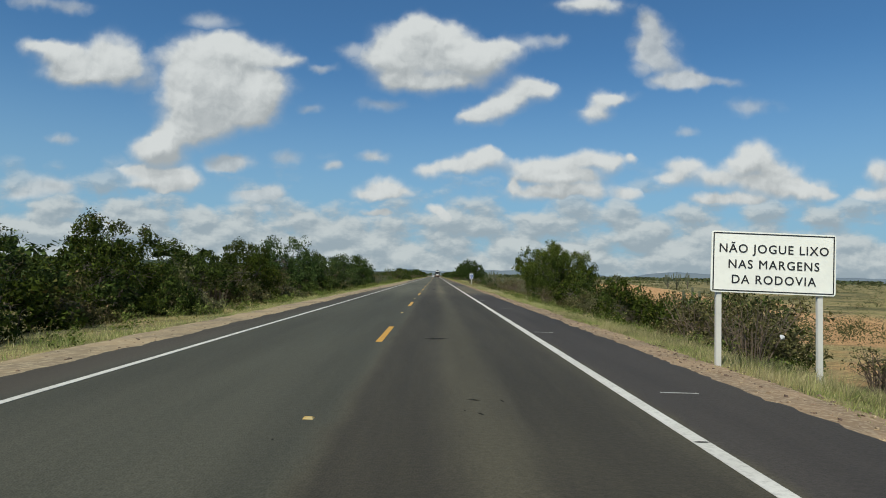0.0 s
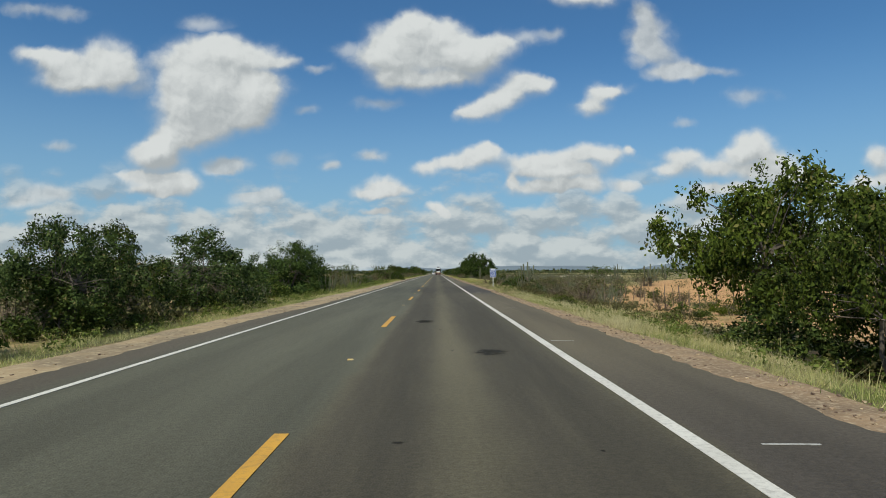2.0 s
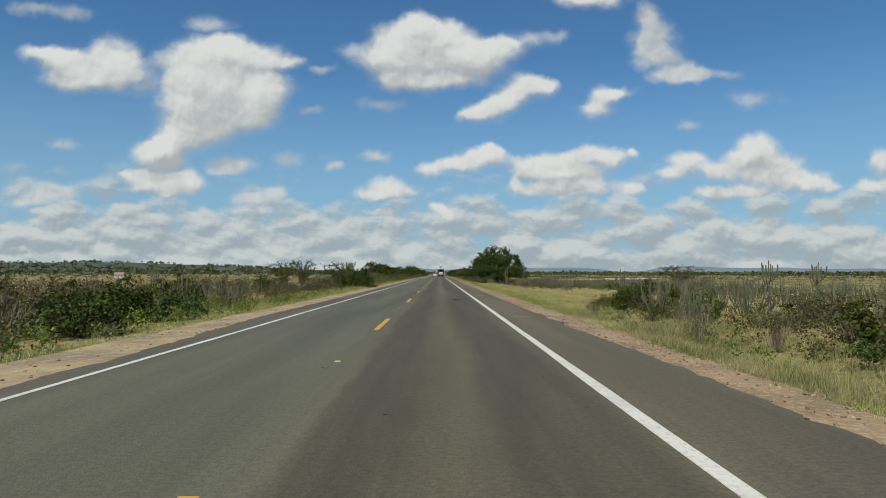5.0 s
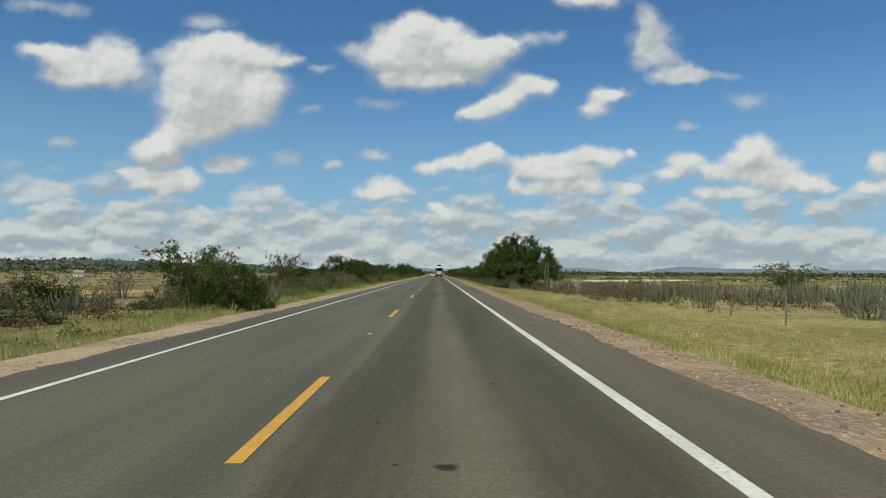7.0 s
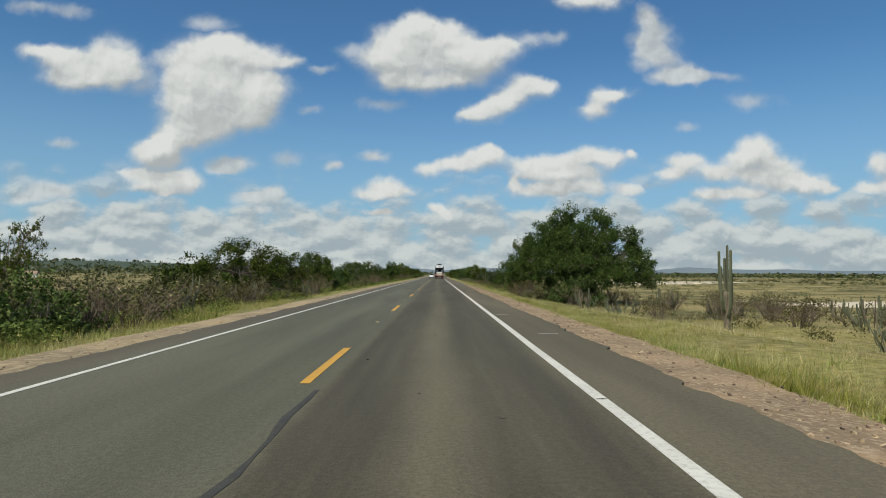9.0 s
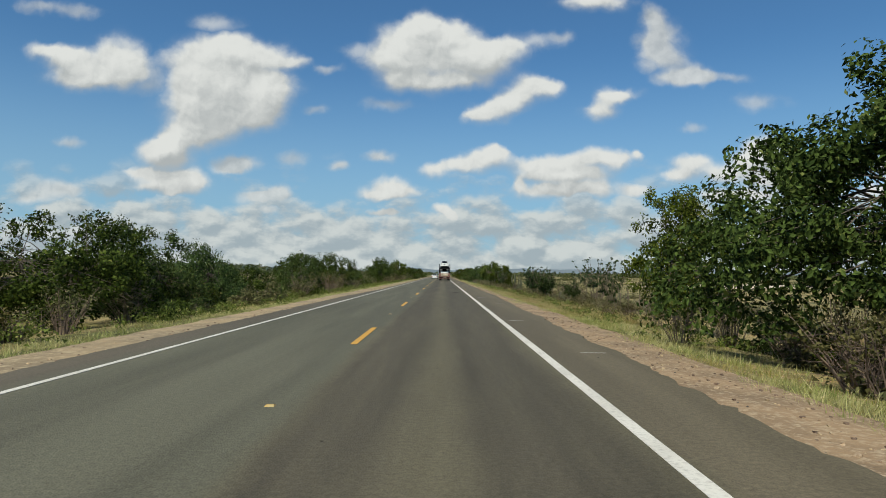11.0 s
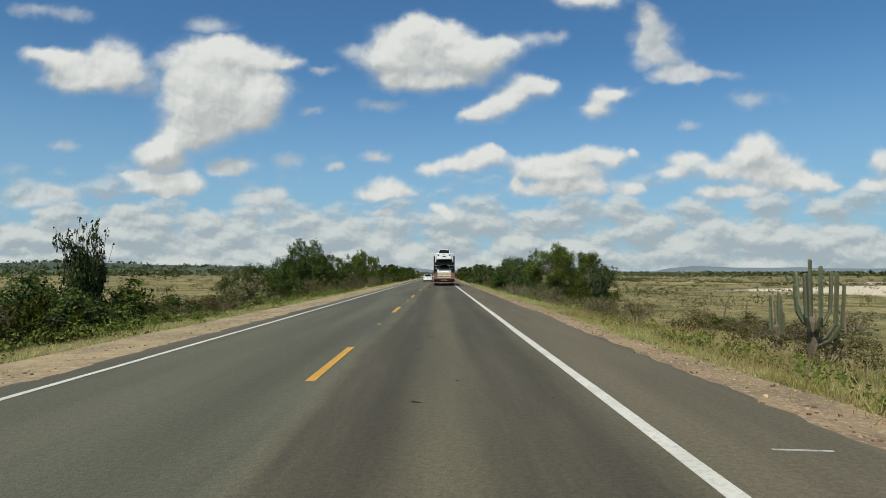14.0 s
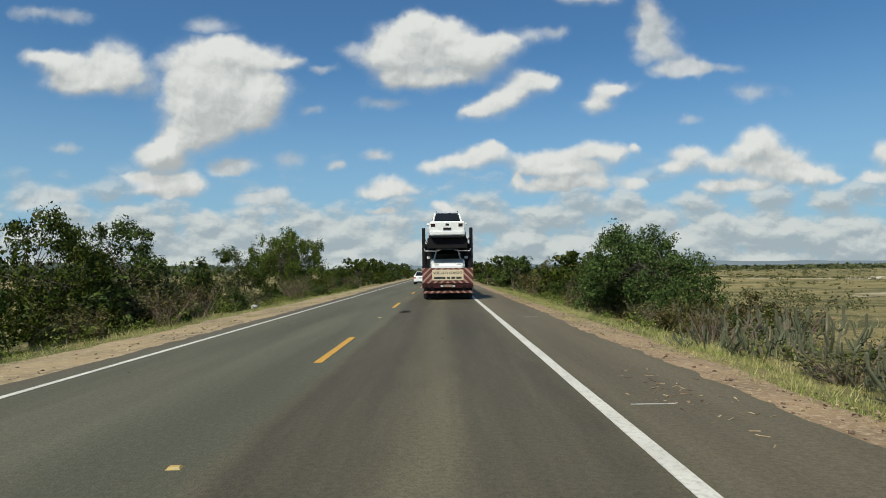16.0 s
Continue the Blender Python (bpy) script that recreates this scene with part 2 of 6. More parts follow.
    misty = add("ShaderNodeMixShader", {0: mapped(add, z, 0.34, -0.02, 0.0, 0.85), 1: clear, 2: haze})
    mixed = add("ShaderNodeMixShader", {0: mask, 1: misty, 2: cloud})
    tree.links.new(mixed, tree.nodes.new("ShaderNodeOutputWorld").inputs[0])


SKY_AIR = (1.0, 0.3, 1.0)
SKY_TINT = (0.565, 0.92, 1.185)
SKY_STRENGTH = 0.085
CLOUD_GREY = (0.43, 0.45, 0.46, 1)
CLOUD_WHITE = (0.745, 0.745, 0.728, 1)
CLOUD_LOW_GREY = (0.37, 0.42, 0.455, 1)
CLOUD_LOW_WHITE = (0.64, 0.655, 0.64, 1)
HAZE = (0.29, 0.46, 0.61, 1)
build_world()

sun_data = bpy.data.lights.new("sun", "SUN")
sun_data.energy, sun_data.angle, sun_data.color = 4.8, radians(0.6), (1.0, 0.94, 0.80)
sun = new("sun", sun_data)
sun.matrix_world = Matrix.Translation((0, 0, 60)) @ TO_SUN.to_track_quat("Z", "Y").to_matrix().to_4x4()

# ---- materials ----
def surface(name, colours, scales=(0.6, 14.0), rough=0.9, bump=0.0, bump_scale=60.0, metal=0.0, spread=0.5, vary=0.0, island=0.0, coords="Object"):
    """A two-scale mottled surface between three colours. vary: brightness by object; island: by loose piece."""
    m = bpy.data.materials.new(name)
    m.use_nodes = True
    tree = m.node_tree
    add = link_chain(tree)
    shader = tree.nodes["Principled BSDF"]
    place = tree.nodes.new("ShaderNodeTexCoord").outputs[coords]
    large = add("ShaderNodeTexNoise", {"Vector": place, "Scale": scales[0], "Detail": 4.0})
    small = add("ShaderNodeTexNoise", {"Vector": place, "Scale": scales[1], "Detail": 5.0, "Roughness": 0.65})
    a, b, c = [(*k, 1) for k in colours]
    tone = blend(add, mapped(add, large, 0.35, 0.65), a, b)
    tone = blend(add, add("ShaderNodeMath", {0: mapped(add, small, 0.45, 0.72), 1: spread}, operation="MULTIPLY"), tone, c)
    if vary:
        chance = add("ShaderNodeObjectInfo", out=5)
        tone = add("ShaderNodeHueSaturation", {"Hue": mapped(add, chance, 0, 1, 0.5 - 0.05 * vary, 0.5 + 0.03 * vary), "Value": mapped(add, chance, 0, 1, 1 - 0.4 * vary, 1 + 0.4 * vary), "Color": tone})
    if island:
        chance = add("ShaderNodeNewGeometry", out=8)
        tone = add("ShaderNodeHueSaturation", {"Hue": mapped(add, chance, 0, 1, 0.485, 0.52), "Value": mapped(add, chance, 0, 1, 1 - island, 1 + island), "Color": tone})
    tree.links.new(tone, shader.inputs["Base Color"])
    shader.inputs["Roughness"].default_value = rough
    shader.inputs["Metallic"].default_value = metal
    if bump:
        grain = add("ShaderNodeTexNoise", {"Vector": place, "Scale": bump_scale, "Detail": 3.0})
        relief = add("ShaderNodeBump", {"Strength": bump, "Distance": 0.02, "Height": grain})
        tree.links.new(relief, shader.inputs["Normal"])
    return m


def plain(name, colour, rough=0.5, metal=0.0, coat=0.0):
    """Painted or moulded surface with slight dirt."""
    m = surface(name, (colour, tuple(k * 0.92 for k in colour), tuple(k * 0.8 for k in colour)), (1.3, 9.0), rough, metal=metal, spread=0.35)
    m.node_tree.nodes["Principled BSDF"].inputs["Coat Weight"].default_value = coat
    return m


def foliage(name, dark, light, dry, through_light=0.14, drift=0.0):
    m = bpy.data.materials.new(name)
    m.use_nodes = True
    tree = m.node_tree
    add = link_chain(tree)
    shader = tree.nodes["Principled BSDF"]
    chance = add("ShaderNodeNewGeometry", out=8)
    each = add("ShaderNodeObjectInfo", out=5)
    tone = blend(add, add("ShaderNodeMath", {0: chance, 1: 1.25}, operation="POWER"), (*dark, 1), (*light, 1))
    tone = blend(add, mapped(add, chance, 0.92, 0.97), tone, (*dry, 1))
    if drift:
        place = add("ShaderNodeTexCoord", out=3)
        patchy = add("ShaderNodeTexNoise", {"Vector": place, "Scale": 0.55, "Detail": 6.0, "Roughness": 0.72})
        tone = blend(add, mapped(add, patchy, 0.43, 0.58, 0.0, drift), tone, (*dry, 1))
    tone = add("ShaderNodeHueSaturation", {"Hue": mapped(add, each, 0, 1, 0.478, 0.506), "Saturation": mapped(add, each, 0, 1, 1.12, 0.9), "Value": mapped(add, each, 0, 1, 0.8, 1.2), "Color": tone})
    tree.links.new(tone, shader.inputs["Base Color"])
    shader.inputs["Roughness"].default_value = 0.65
    shader.inputs["Specular IOR Level"].default_value = 0.08
    glow = add("ShaderNodeBsdfTranslucent", {"Color": tone})
    both = add("ShaderNodeMixShader", {0: through_light, 1: shader.outputs[0], 2: glow})
    tree.links.new(both, tree.nodes["Material Output"].inputs[0])
    return m


def asphalt_material():
    m = bpy.data.materials.new("worn_asphalt")
    m.use_nodes = True
    tree = m.node_tree
    add = link_chain(tree)
    shader = tree.nodes["Principled BSDF"]
    place = add("ShaderNodeTexCoord", out=3)
    xyz = tree.nodes.new("ShaderNodeSeparateXYZ")
    tree.links.new(place, xyz.inputs[0])
    stretched = add("ShaderNodeVectorMath", {0: place, 1: (1.0, 0.06, 1.0)}, operation="MULTIPLY")
    wander = add("ShaderNodeTexNoise", {"Vector": stretched, "Scale": 0.8, "Detail": 3.0})
    edge = add("ShaderNodeTexNoise", {"Vector": place, "Scale": 0.9, "Detail": 4.0})
    x = add("ShaderNodeMath", {0: edge, 1: 0.35, 2: add("ShaderNodeMath", {0: wander, 1: 0.5, 2: xyz.outputs[0]}, operation="MULTIPLY_ADD")}, operation="MULTIPLY_ADD")

    def band(a, b, c, d):
        return add("ShaderNodeMath", {0: mapped(add, x, a, b), 1: mapped(add, x, d, c)}, operation="MULTIPLY")

    # polished dark wheel paths of the near lane, fainter ones in the far lane
    near = add("ShaderNodeMath", {0: band(0.5, 0.78, 1.4, 2.0), 1: band(2.05, 2.6, 3.45, 4.0)}, operation="MAXIMUM")
    far = add("ShaderNodeMath", {0: band(-2.6, -2.2, -1.6, -1.1), 1: band(-0.9, -0.5, 0.0, 0.5)}, operation="MAXIMUM")
    wear = add("ShaderNodeMath", {0: far, 1: 0.12, 2: near}, operation="MULTIPLY_ADD")
    streak = add("ShaderNodeTexNoise", {"Vector": stretched, "Scale": 5.0, "Detail": 6.0, "Roughness": 0.7})
    wear = add("ShaderNodeMath", {0: wear, 1: mapped(add, streak, 0.2, 0.6, 0.55, 1.0)}, operation="MULTIPLY")
    # the far lane is an older, paler, greener mix; the shoulder a browner one
    lane = blend(add, mapped(add, x, 0.35, 0.7), ASPHALT_FAR, ASPHALT_NEAR)
    lane = blend(add, mapped(add, x, 4.0, 4.15), lane, ASPHALT_SHOULDER)
    lane = blend(add, mapped(add, x, -3.1, -3.6), lane, ASPHALT_DUSTY)
    # shoulder darker up to y 60 and between y 86 and 122
    early = add("ShaderNodeMath", {0: mapped(add, xyz.outputs[1], 60.0, 48.0), 1: add("ShaderNodeMath", {0: mapped(add, xyz.outputs[1], 86.0, 94.0), 1: mapped(add, xyz.outputs[1], 122.0, 110.0)}, operation="MULTIPLY")}, operation="MAXIMUM")
    lane = blend(add, add("ShaderNodeMath", {0: early, 1: mapped(add, x, 3.95, 4.15)}, operation="MULTIPLY"), lane, ASPHALT_SHOULDER_DARK)
    tone = blend(add, add("ShaderNodeMath", {0: wear, 1: 0.95}, operation="MULTIPLY"), lane, ASPHALT_TRACK)
    cloudy = add("ShaderNodeTexNoise", {"Vector": stretched, "Scale": 0.9, "Detail": 5.0, "Roughness": 0.6})
    grit = add("ShaderNodeTexVoronoi", {"Vector": place, "Scale": 55.0}, out=0)
    speck = add("ShaderNodeTexNoise", {"Vector": place, "Scale": 18.0, "Detail": 6.0, "Roughness": 0.8})
    value = add("ShaderNodeMath", {0: mapped(add, cloudy, 0.3, 0.7, 0.82, 1.18), 1: mapped(add, speck, 0.3, 0.72, 0.75, 1.3)}, operation="MULTIPLY")
    value = add("ShaderNodeMath", {0: value, 1: mapped(add, grit, 0.0, 0.6, 0.85, 1.2)}, operation="MULTIPLY")
    # dimmer light painted into the asphalt's start; a short darker stretch further on
    road_dim = mapped(add, xyz.outputs[1], 42.0, 60.0, 0.64, 1.0)
    stretch = add("ShaderNodeMath", {0: mapped(add, xyz.outputs[1], 88.0, 96.0), 1: mapped(add, xyz.outputs[1], 116.0, 104.0)}, operation="MULTIPLY")
    road_dim = add("ShaderNodeMath", {0: stretch, 1: -0.2, 2: road_dim}, operation="MULTIPLY_ADD")
    value = add("ShaderNodeMath", {0: value, 1: road_dim}, operation="MULTIPLY")
    tone = add("ShaderNodeHueSaturation", {"Value": value, "Color": tone})
    tree.links.new(tone, shader.inputs["Base Color"])
    shader.inputs["Roughness"].default_value = 0.76
    shader.inputs["Specular IOR Level"].default_value = 0.22
    tree.links.new(add("ShaderNodeBump", {"Strength": 0.35, "Distance": 0.01, "Height": grit}), shader.inputs["Normal"])
    return m


def ground_material():
    m = bpy.data.materials.new("dry_savanna_ground")
    m.use_nodes = True
    tree = m.node_tree
    add = link_chain(tree)
    shader = tree.nodes["Principled BSDF"]
    place = add("ShaderNodeTexCoord", out=3)
    xyz = tree.nodes.new("ShaderNodeSeparateXYZ")
    tree.links.new(place, xyz.inputs[0])
    broad = add("ShaderNodeTexNoise", {"Vector": place, "Scale": 0.02, "Detail": 5.0})
    mid = add("ShaderNodeTexNoise", {"Vector": place, "Scale": 0.28, "Detail": 7.0, "Roughness": 0.68})
    fine = add("ShaderNodeTexNoise", {"Vector": place, "Scale": 3.0, "Detail": 6.0, "Roughness": 0.7})
    tone = blend(add, mapped(add, mid, 0.35, 0.65), GRASS_GREEN, GRASS_DRY)
    tone = blend(add, mapped(add, broad, 0.42, 0.6, 0.0, 0.7), tone, GRASS_OLIVE)
    scrubby = add("ShaderNodeTexNoise", {"Vector": place, "Scale": 0.11, "Detail": 8.0, "Roughness": 0.7})
    tone = blend(add, mapped(add, scrubby, 0.44, 0.6, 0.0, 0.85), tone, GRASS_DARK)
    shove = add("ShaderNodeTexNoise", {"Vector": place, "Scale": 0.045, "Detail": 6.0, "Roughness": 0.6}, out=1)
    shove = add("ShaderNodeVectorMath", {0: shove, 1: (40.0, 52.0, 0), 2: (-20.0, -26.0, 0)}, operation="MULTIPLY_ADD")
    shoved = add("ShaderNodeVectorMath", {0: place, 1: shove}, operation="ADD")
    torn = add("ShaderNodeTexNoise", {"Vector": place, "Scale": 0.06, "Detail": 6.0, "Roughness": 0.62})
    # bare red soil and a pale sand field
    bare = mapped(add, add("ShaderNodeMath", {0: mid, 1: fine}, operation="ADD"), 1.12, 1.3)
    tone = blend(add, add("ShaderNodeMath", {0: bare, 1: 0.8}, operation="MULTIPLY"), tone, SOIL)

    def patch(cx, cy, rx, ry):
        off = add("ShaderNodeVectorMath", {0: shoved, 1: (1 / rx, 1 / ry, 0), 2: (-cx / rx, -cy / ry, 0)}, operation="MULTIPLY_ADD")
        far = add("ShaderNodeVectorMath", {0: off}, out=1, operation="LENGTH")
        ragged = add("ShaderNodeMath", {0: torn, 1: 1.5, 2: far}, operation="MULTIPLY_ADD")
        return mapped(add, add("ShaderNodeMath", {0: mid, 1: 0.9, 2: ragged}, operation="MULTIPLY_ADD"), 2.35, 1.9)

    for cx, cy, rx, ry, soil in ((38, 119, 12, 32, SOIL), (32, 52, 17, 38, SOIL), (22, 92, 13, 30, SOIL), (-24, 150, 8, 26, SOIL), (150, 560, 70, 46, SAND), (80, 422, 26, 22, SAND), (55, 272, 15, 14, SAND), (15, 180, 13, 50, GRASS_FRESH), (-60, 240, 30, 22, SOIL), (-66, 172, 22, 12, SAND)):
        share = add("ShaderNodeMath", {0: patch(cx, cy, rx, ry), 1: 0.5 if soil == GRASS_FRESH else 1.0}, operation="MULTIPLY")
        tone = blend(add, share, tone, soil)
    value = mapped(add, fine, 0.28, 0.72, 0.62, 1.38)
    # distance muting painted in: ground colour blends to a dull woods green
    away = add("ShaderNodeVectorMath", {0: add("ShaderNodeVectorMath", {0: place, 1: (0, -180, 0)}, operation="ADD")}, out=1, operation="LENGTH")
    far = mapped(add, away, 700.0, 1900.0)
    tone = blend(add, far, tone, FAR_MUTED_WOODS)
    tone = add("ShaderNodeHueSaturation", {"Value": value, "Color": tone})
    tree.links.new(tone, shader.inputs["Base Color"])
    shader.inputs["Roughness"].default_value = 1.0
    shader.inputs["Specular IOR Level"].default_value = 0.1
    tree.links.new(add("ShaderNodeBump", {"Strength": 0.8, "Distance": 0.15, "Height": fine}), shader.inputs["Normal"])
    return m


ASPHALT_FAR = (0.086, 0.0825, 0.0575, 1)
ASPHALT_NEAR = (0.097, 0.085, 0.0545, 1)
ASPHALT_SHOULDER = (0.099, 0.083, 0.0545, 1)
ASPHALT_SHOULDER_DARK = (0.066, 0.056, 0.046, 1)
ASPHALT_DUSTY = (0.085, 0.072, 0.052, 1)
ASPHALT_TRACK = (0.058, 0.05, 0.0345, 1)
GRASS_GREEN = (0.20, 0.18, 0.068, 1)
GRASS_DRY = (0.32, 0.25, 0.125, 1)
GRASS_OLIVE = (0.19, 0.16, 0.075, 1)
SOIL = (0.42, 0.25, 0.12, 1)
GRASS_DARK = (0.07, 0.074, 0.034, 1)
GRASS_FRESH = (0.31, 0.27, 0.10, 1)
SAND = (0.55, 0.47, 0.36, 1)
FAR_MUTED_WOODS = (0.062, 0.082, 0.062, 1)

M_ASPHALT = asphalt_material()
M_GROUND = ground_material()
M_GRAVEL = surface("red_gravel", ((0.285, 0.19, 0.105), (0.18, 0.122, 0.07), (0.46, 0.365, 0.24)), (0.8, 11.0), 0.95, 1.0, 22.0, spread=0.75)
M_GRAVEL_GREY = surface("grey_brown_gravel", ((0.32, 0.235, 0.13), (0.20, 0.15, 0.088), (0.44, 0.355, 0.22)), (0.5, 6.0), 0.95, 0.9, 14.0, spread=0.8)
M_STONE = surface("pale_stone", ((0.28, 0.19, 0.12), (0.17, 0.11, 0.07), (0.44, 0.36, 0.26)), (3.0, 30.0), 0.9, island=0.6)
M_CRUMB = surface("asphalt_crumb", ((0.07, 0.062, 0.05), (0.045, 0.04, 0.034), (0.15, 0.13, 0.10)), (3.0, 30.0), 0.9, island=0.5)
M_WHITE_LINE = surface("worn_white_road_paint", ((0.62, 0.595, 0.53), (0.54, 0.515, 0.455), (0.26, 0.24, 0.21)), (1.2, 16.0), 0.7, 0.2, spread=0.55)
M_FADED_LINE = surface("faded_white_paint", ((0.42, 0.41, 0.38), (0.34, 0.33, 0.31), (0.15, 0.145, 0.13)), (1.5, 12.0), 0.8, 0.2, spread=0.7)
M_YELLOW_LINE = surface("worn_yellow_road_paint", ((0.56, 0.30, 0.035), (0.50, 0.27, 0.04), (0.26, 0.16, 0.05)), (1.5, 14.0), 0.7, 0.2, spread=0.6)
M_CHALK = surface("pale_yellow_chalk", ((0.50, 0.41, 0.15), (0.40, 0.33, 0.14), (0.22, 0.18, 0.09)), (4.0, 30.0), 0.85, spread=0.6)
M_PATCH = surface("tar_patch", ((0.03, 0.029, 0.025), (0.036, 0.035, 0.03), (0.05, 0.048, 0.04)), (2.5, 9.0), 0.85, 0.5, spread=0.6)
fade = M_PATCH.node_tree
fade.nodes["Principled BSDF"].inputs["Specular IOR Level"].default_value = 0.1
add = link_chain(fade)
spot = add("ShaderNodeVectorMath", {0: add("ShaderNodeTexCoord", out=0), 1: (2, 2, 0), 2: (-1, -1, 0)}, operation="MULTIPLY_ADD")
blot = add("ShaderNodeTexNoise", {"Vector": add("ShaderNodeTexCoord", out=3), "Scale": 3.5, "Detail": 5.0, "Roughness": 0.7})
rim = add("ShaderNodeMath", {0: blot, 1: 1.9, 2: add("ShaderNodeVectorMath", {0: spot}, out=1, operation="LENGTH")}, operation="MULTIPLY_ADD")
clear = add("ShaderNodeBsdfTransparent")
fade.links.new(add("ShaderNodeMixShader", {0: mapped(add, rim, 1.85, 1.2, 0.0, 0.78), 1: clear, 2: fade.nodes["Principled BSDF"].outputs[0]}), fade.nodes["Material Output"].inputs[0])
M_PATCH_SEAM = surface("tar_seam", ((0.03, 0.029, 0.025), (0.04, 0.038, 0.032), (0.06, 0.056, 0.046)), (2.5, 9.0), 0.85, 0.5, spread=0.6)
M_STUD = surface("road_stud_plastic", ((0.46, 0.29, 0.06), (0.42, 0.33, 0.15), (0.18, 0.14, 0.07)), (14, 60), 0.6)
M_LEAF = foliage("thornbush_leaf", (0.016, 0.027, 0.006), (0.085, 0.125, 0.024), (0.13, 0.12, 0.04))
M_LEAF_ROUND = foliage("glossy_dark_leaf", (0.013, 0.026, 0.006), (0.085, 0.135, 0.03), (0.13, 0.155, 0.045))
M_LEAF_BRIGHT = foliage("broad_leaf", (0.022, 0.038, 0.007), (0.13, 0.18, 0.032), (0.17, 0.17, 0.05))
M_LEAF_TUFT = foliage("round_tuft_leaf", (0.016, 0.032, 0.012), (0.07, 0.105, 0.036), (0.10, 0.12, 0.05), 0.15)
M_LEAF_DULL = foliage("dry_shrub_leaf", (0.05, 0.052, 0.02), (0.165, 0.16, 0.062), (0.28, 0.22, 0.12))
M_BARK = surface("grey_bark", ((0.11, 0.09, 0.07), (0.08, 0.065, 0.05), (0.19, 0.16, 0.13)), (2, 24), 0.95, 0.6)
M_TWIG = surface("dry_twig", ((0.155, 0.115, 0.08), (0.115, 0.086, 0.06), (0.225, 0.18, 0.135)), (2, 24), 0.95, vary=0.3)
M_CACTUS = surface("grey_green_cactus", ((0.07, 0.08, 0.042), (0.10, 0.105, 0.056), (0.17, 0.16, 0.10)), (0.8, 10), 0.75, vary=0.4)
M_CACTUS_OLD = surface("corky_cactus_wood", ((0.15, 0.12, 0.08), (0.11, 0.09, 0.065), (0.22, 0.19, 0.15)), (2, 18), 0.95, vary=0.3)
M_GRASS = foliage("green_roadside_grass", (0.12, 0.155, 0.034), (0.36, 0.38, 0.098), (0.56, 0.47, 0.23), 0.3, 0.48)
M_GRASS_DRY = foliage("straw_grass", (0.19, 0.185, 0.065), (0.45, 0.39, 0.17), (0.55, 0.46, 0.26), 0.3, 0.6)
M_GRASS_OLIVE = foliage("rank_olive_grass", (0.085, 0.095, 0.034), (0.25, 0.225, 0.088), (0.42, 0.34, 0.17), 0.25, 0.7)
M_WEED = foliage("weed_leaf", (0.06, 0.085, 0.016), (0.17, 0.21, 0.045), (0.28, 0.25, 0.09))
M_FARSCRUB = foliage("far_scrub_leaf", (0.05, 0.065, 0.028), (0.12, 0.135, 0.055), (0.2, 0.17, 0.09), 0.1)
# aerial haze is put into the hills' base colour
M_FAR_HILLS = surface("haze_painted_hills", ((0.12, 0.155, 0.185), (0.14, 0.175, 0.20), (0.18, 0.205, 0.21)), (0.003, 0.02), 1.0)
M_CAR_WHITE = plain("white_car_paint", (0.78, 0.78, 0.77), 0.25, coat=0.6)
M_CAR_GLASS = plain("dark_car_glass", (0.012, 0.013, 0.014), 0.06)
M_BLACK = plain("black_plastic", (0.018, 0.018, 0.018), 0.5)
M_TYRE = plain("tyre_rubber", (0.02, 0.02, 0.02), 0.85)
M_RIM = plain("alloy_rim", (0.45, 0.45, 0.46), 0.35, 0.8)
M_TAIL = plain("red_tail_lens", (0.42, 0.02, 0.015), 0.15)
M_TAIL_DARK = plain("smoked_tail_lens", (0.022, 0.008, 0.008), 0.15)
M_PLATE = plain("grey_plate", (0.5, 0.5, 0.5), 0.5)
M_STEEL_DARK = plain("dark_truck_steel", (0.012, 0.011, 0.012), 0.7)
M_STEEL_RED = plain("red_truck_steel", (0.035, 0.012, 0.012), 0.65)
for dull in (M_STEEL_DARK, M_STEEL_RED, M_BLACK):
    dull.node_tree.nodes["Principled BSDF"].inputs["Specular IOR Level"].default_value = 0.12
M_SIGN_WHITE = plain("white_sign_sheet", (0.92, 0.91, 0.83), 0.5)
M_SIGN_BLACK = plain("black_sign_ink", (0.02, 0.02, 0.022), 0.6)
M_SIGN_BLUE = plain("blue_sign_sheet", (0.025, 0.07, 0.30), 0.5)
M_SIGN_POST = plain("whitewashed_post", (0.62, 0.60, 0.55), 0.85)
M_CREAM = plain("cream_sign_sheet", (0.62, 0.52, 0.36), 0.6)
M_WALL = plain("whitewashed_wall", (0.7, 0.68, 0.62), 0.9)
M_TILE = plain("clay_roof_tile", (0.30, 0.20, 0.15), 0.9)


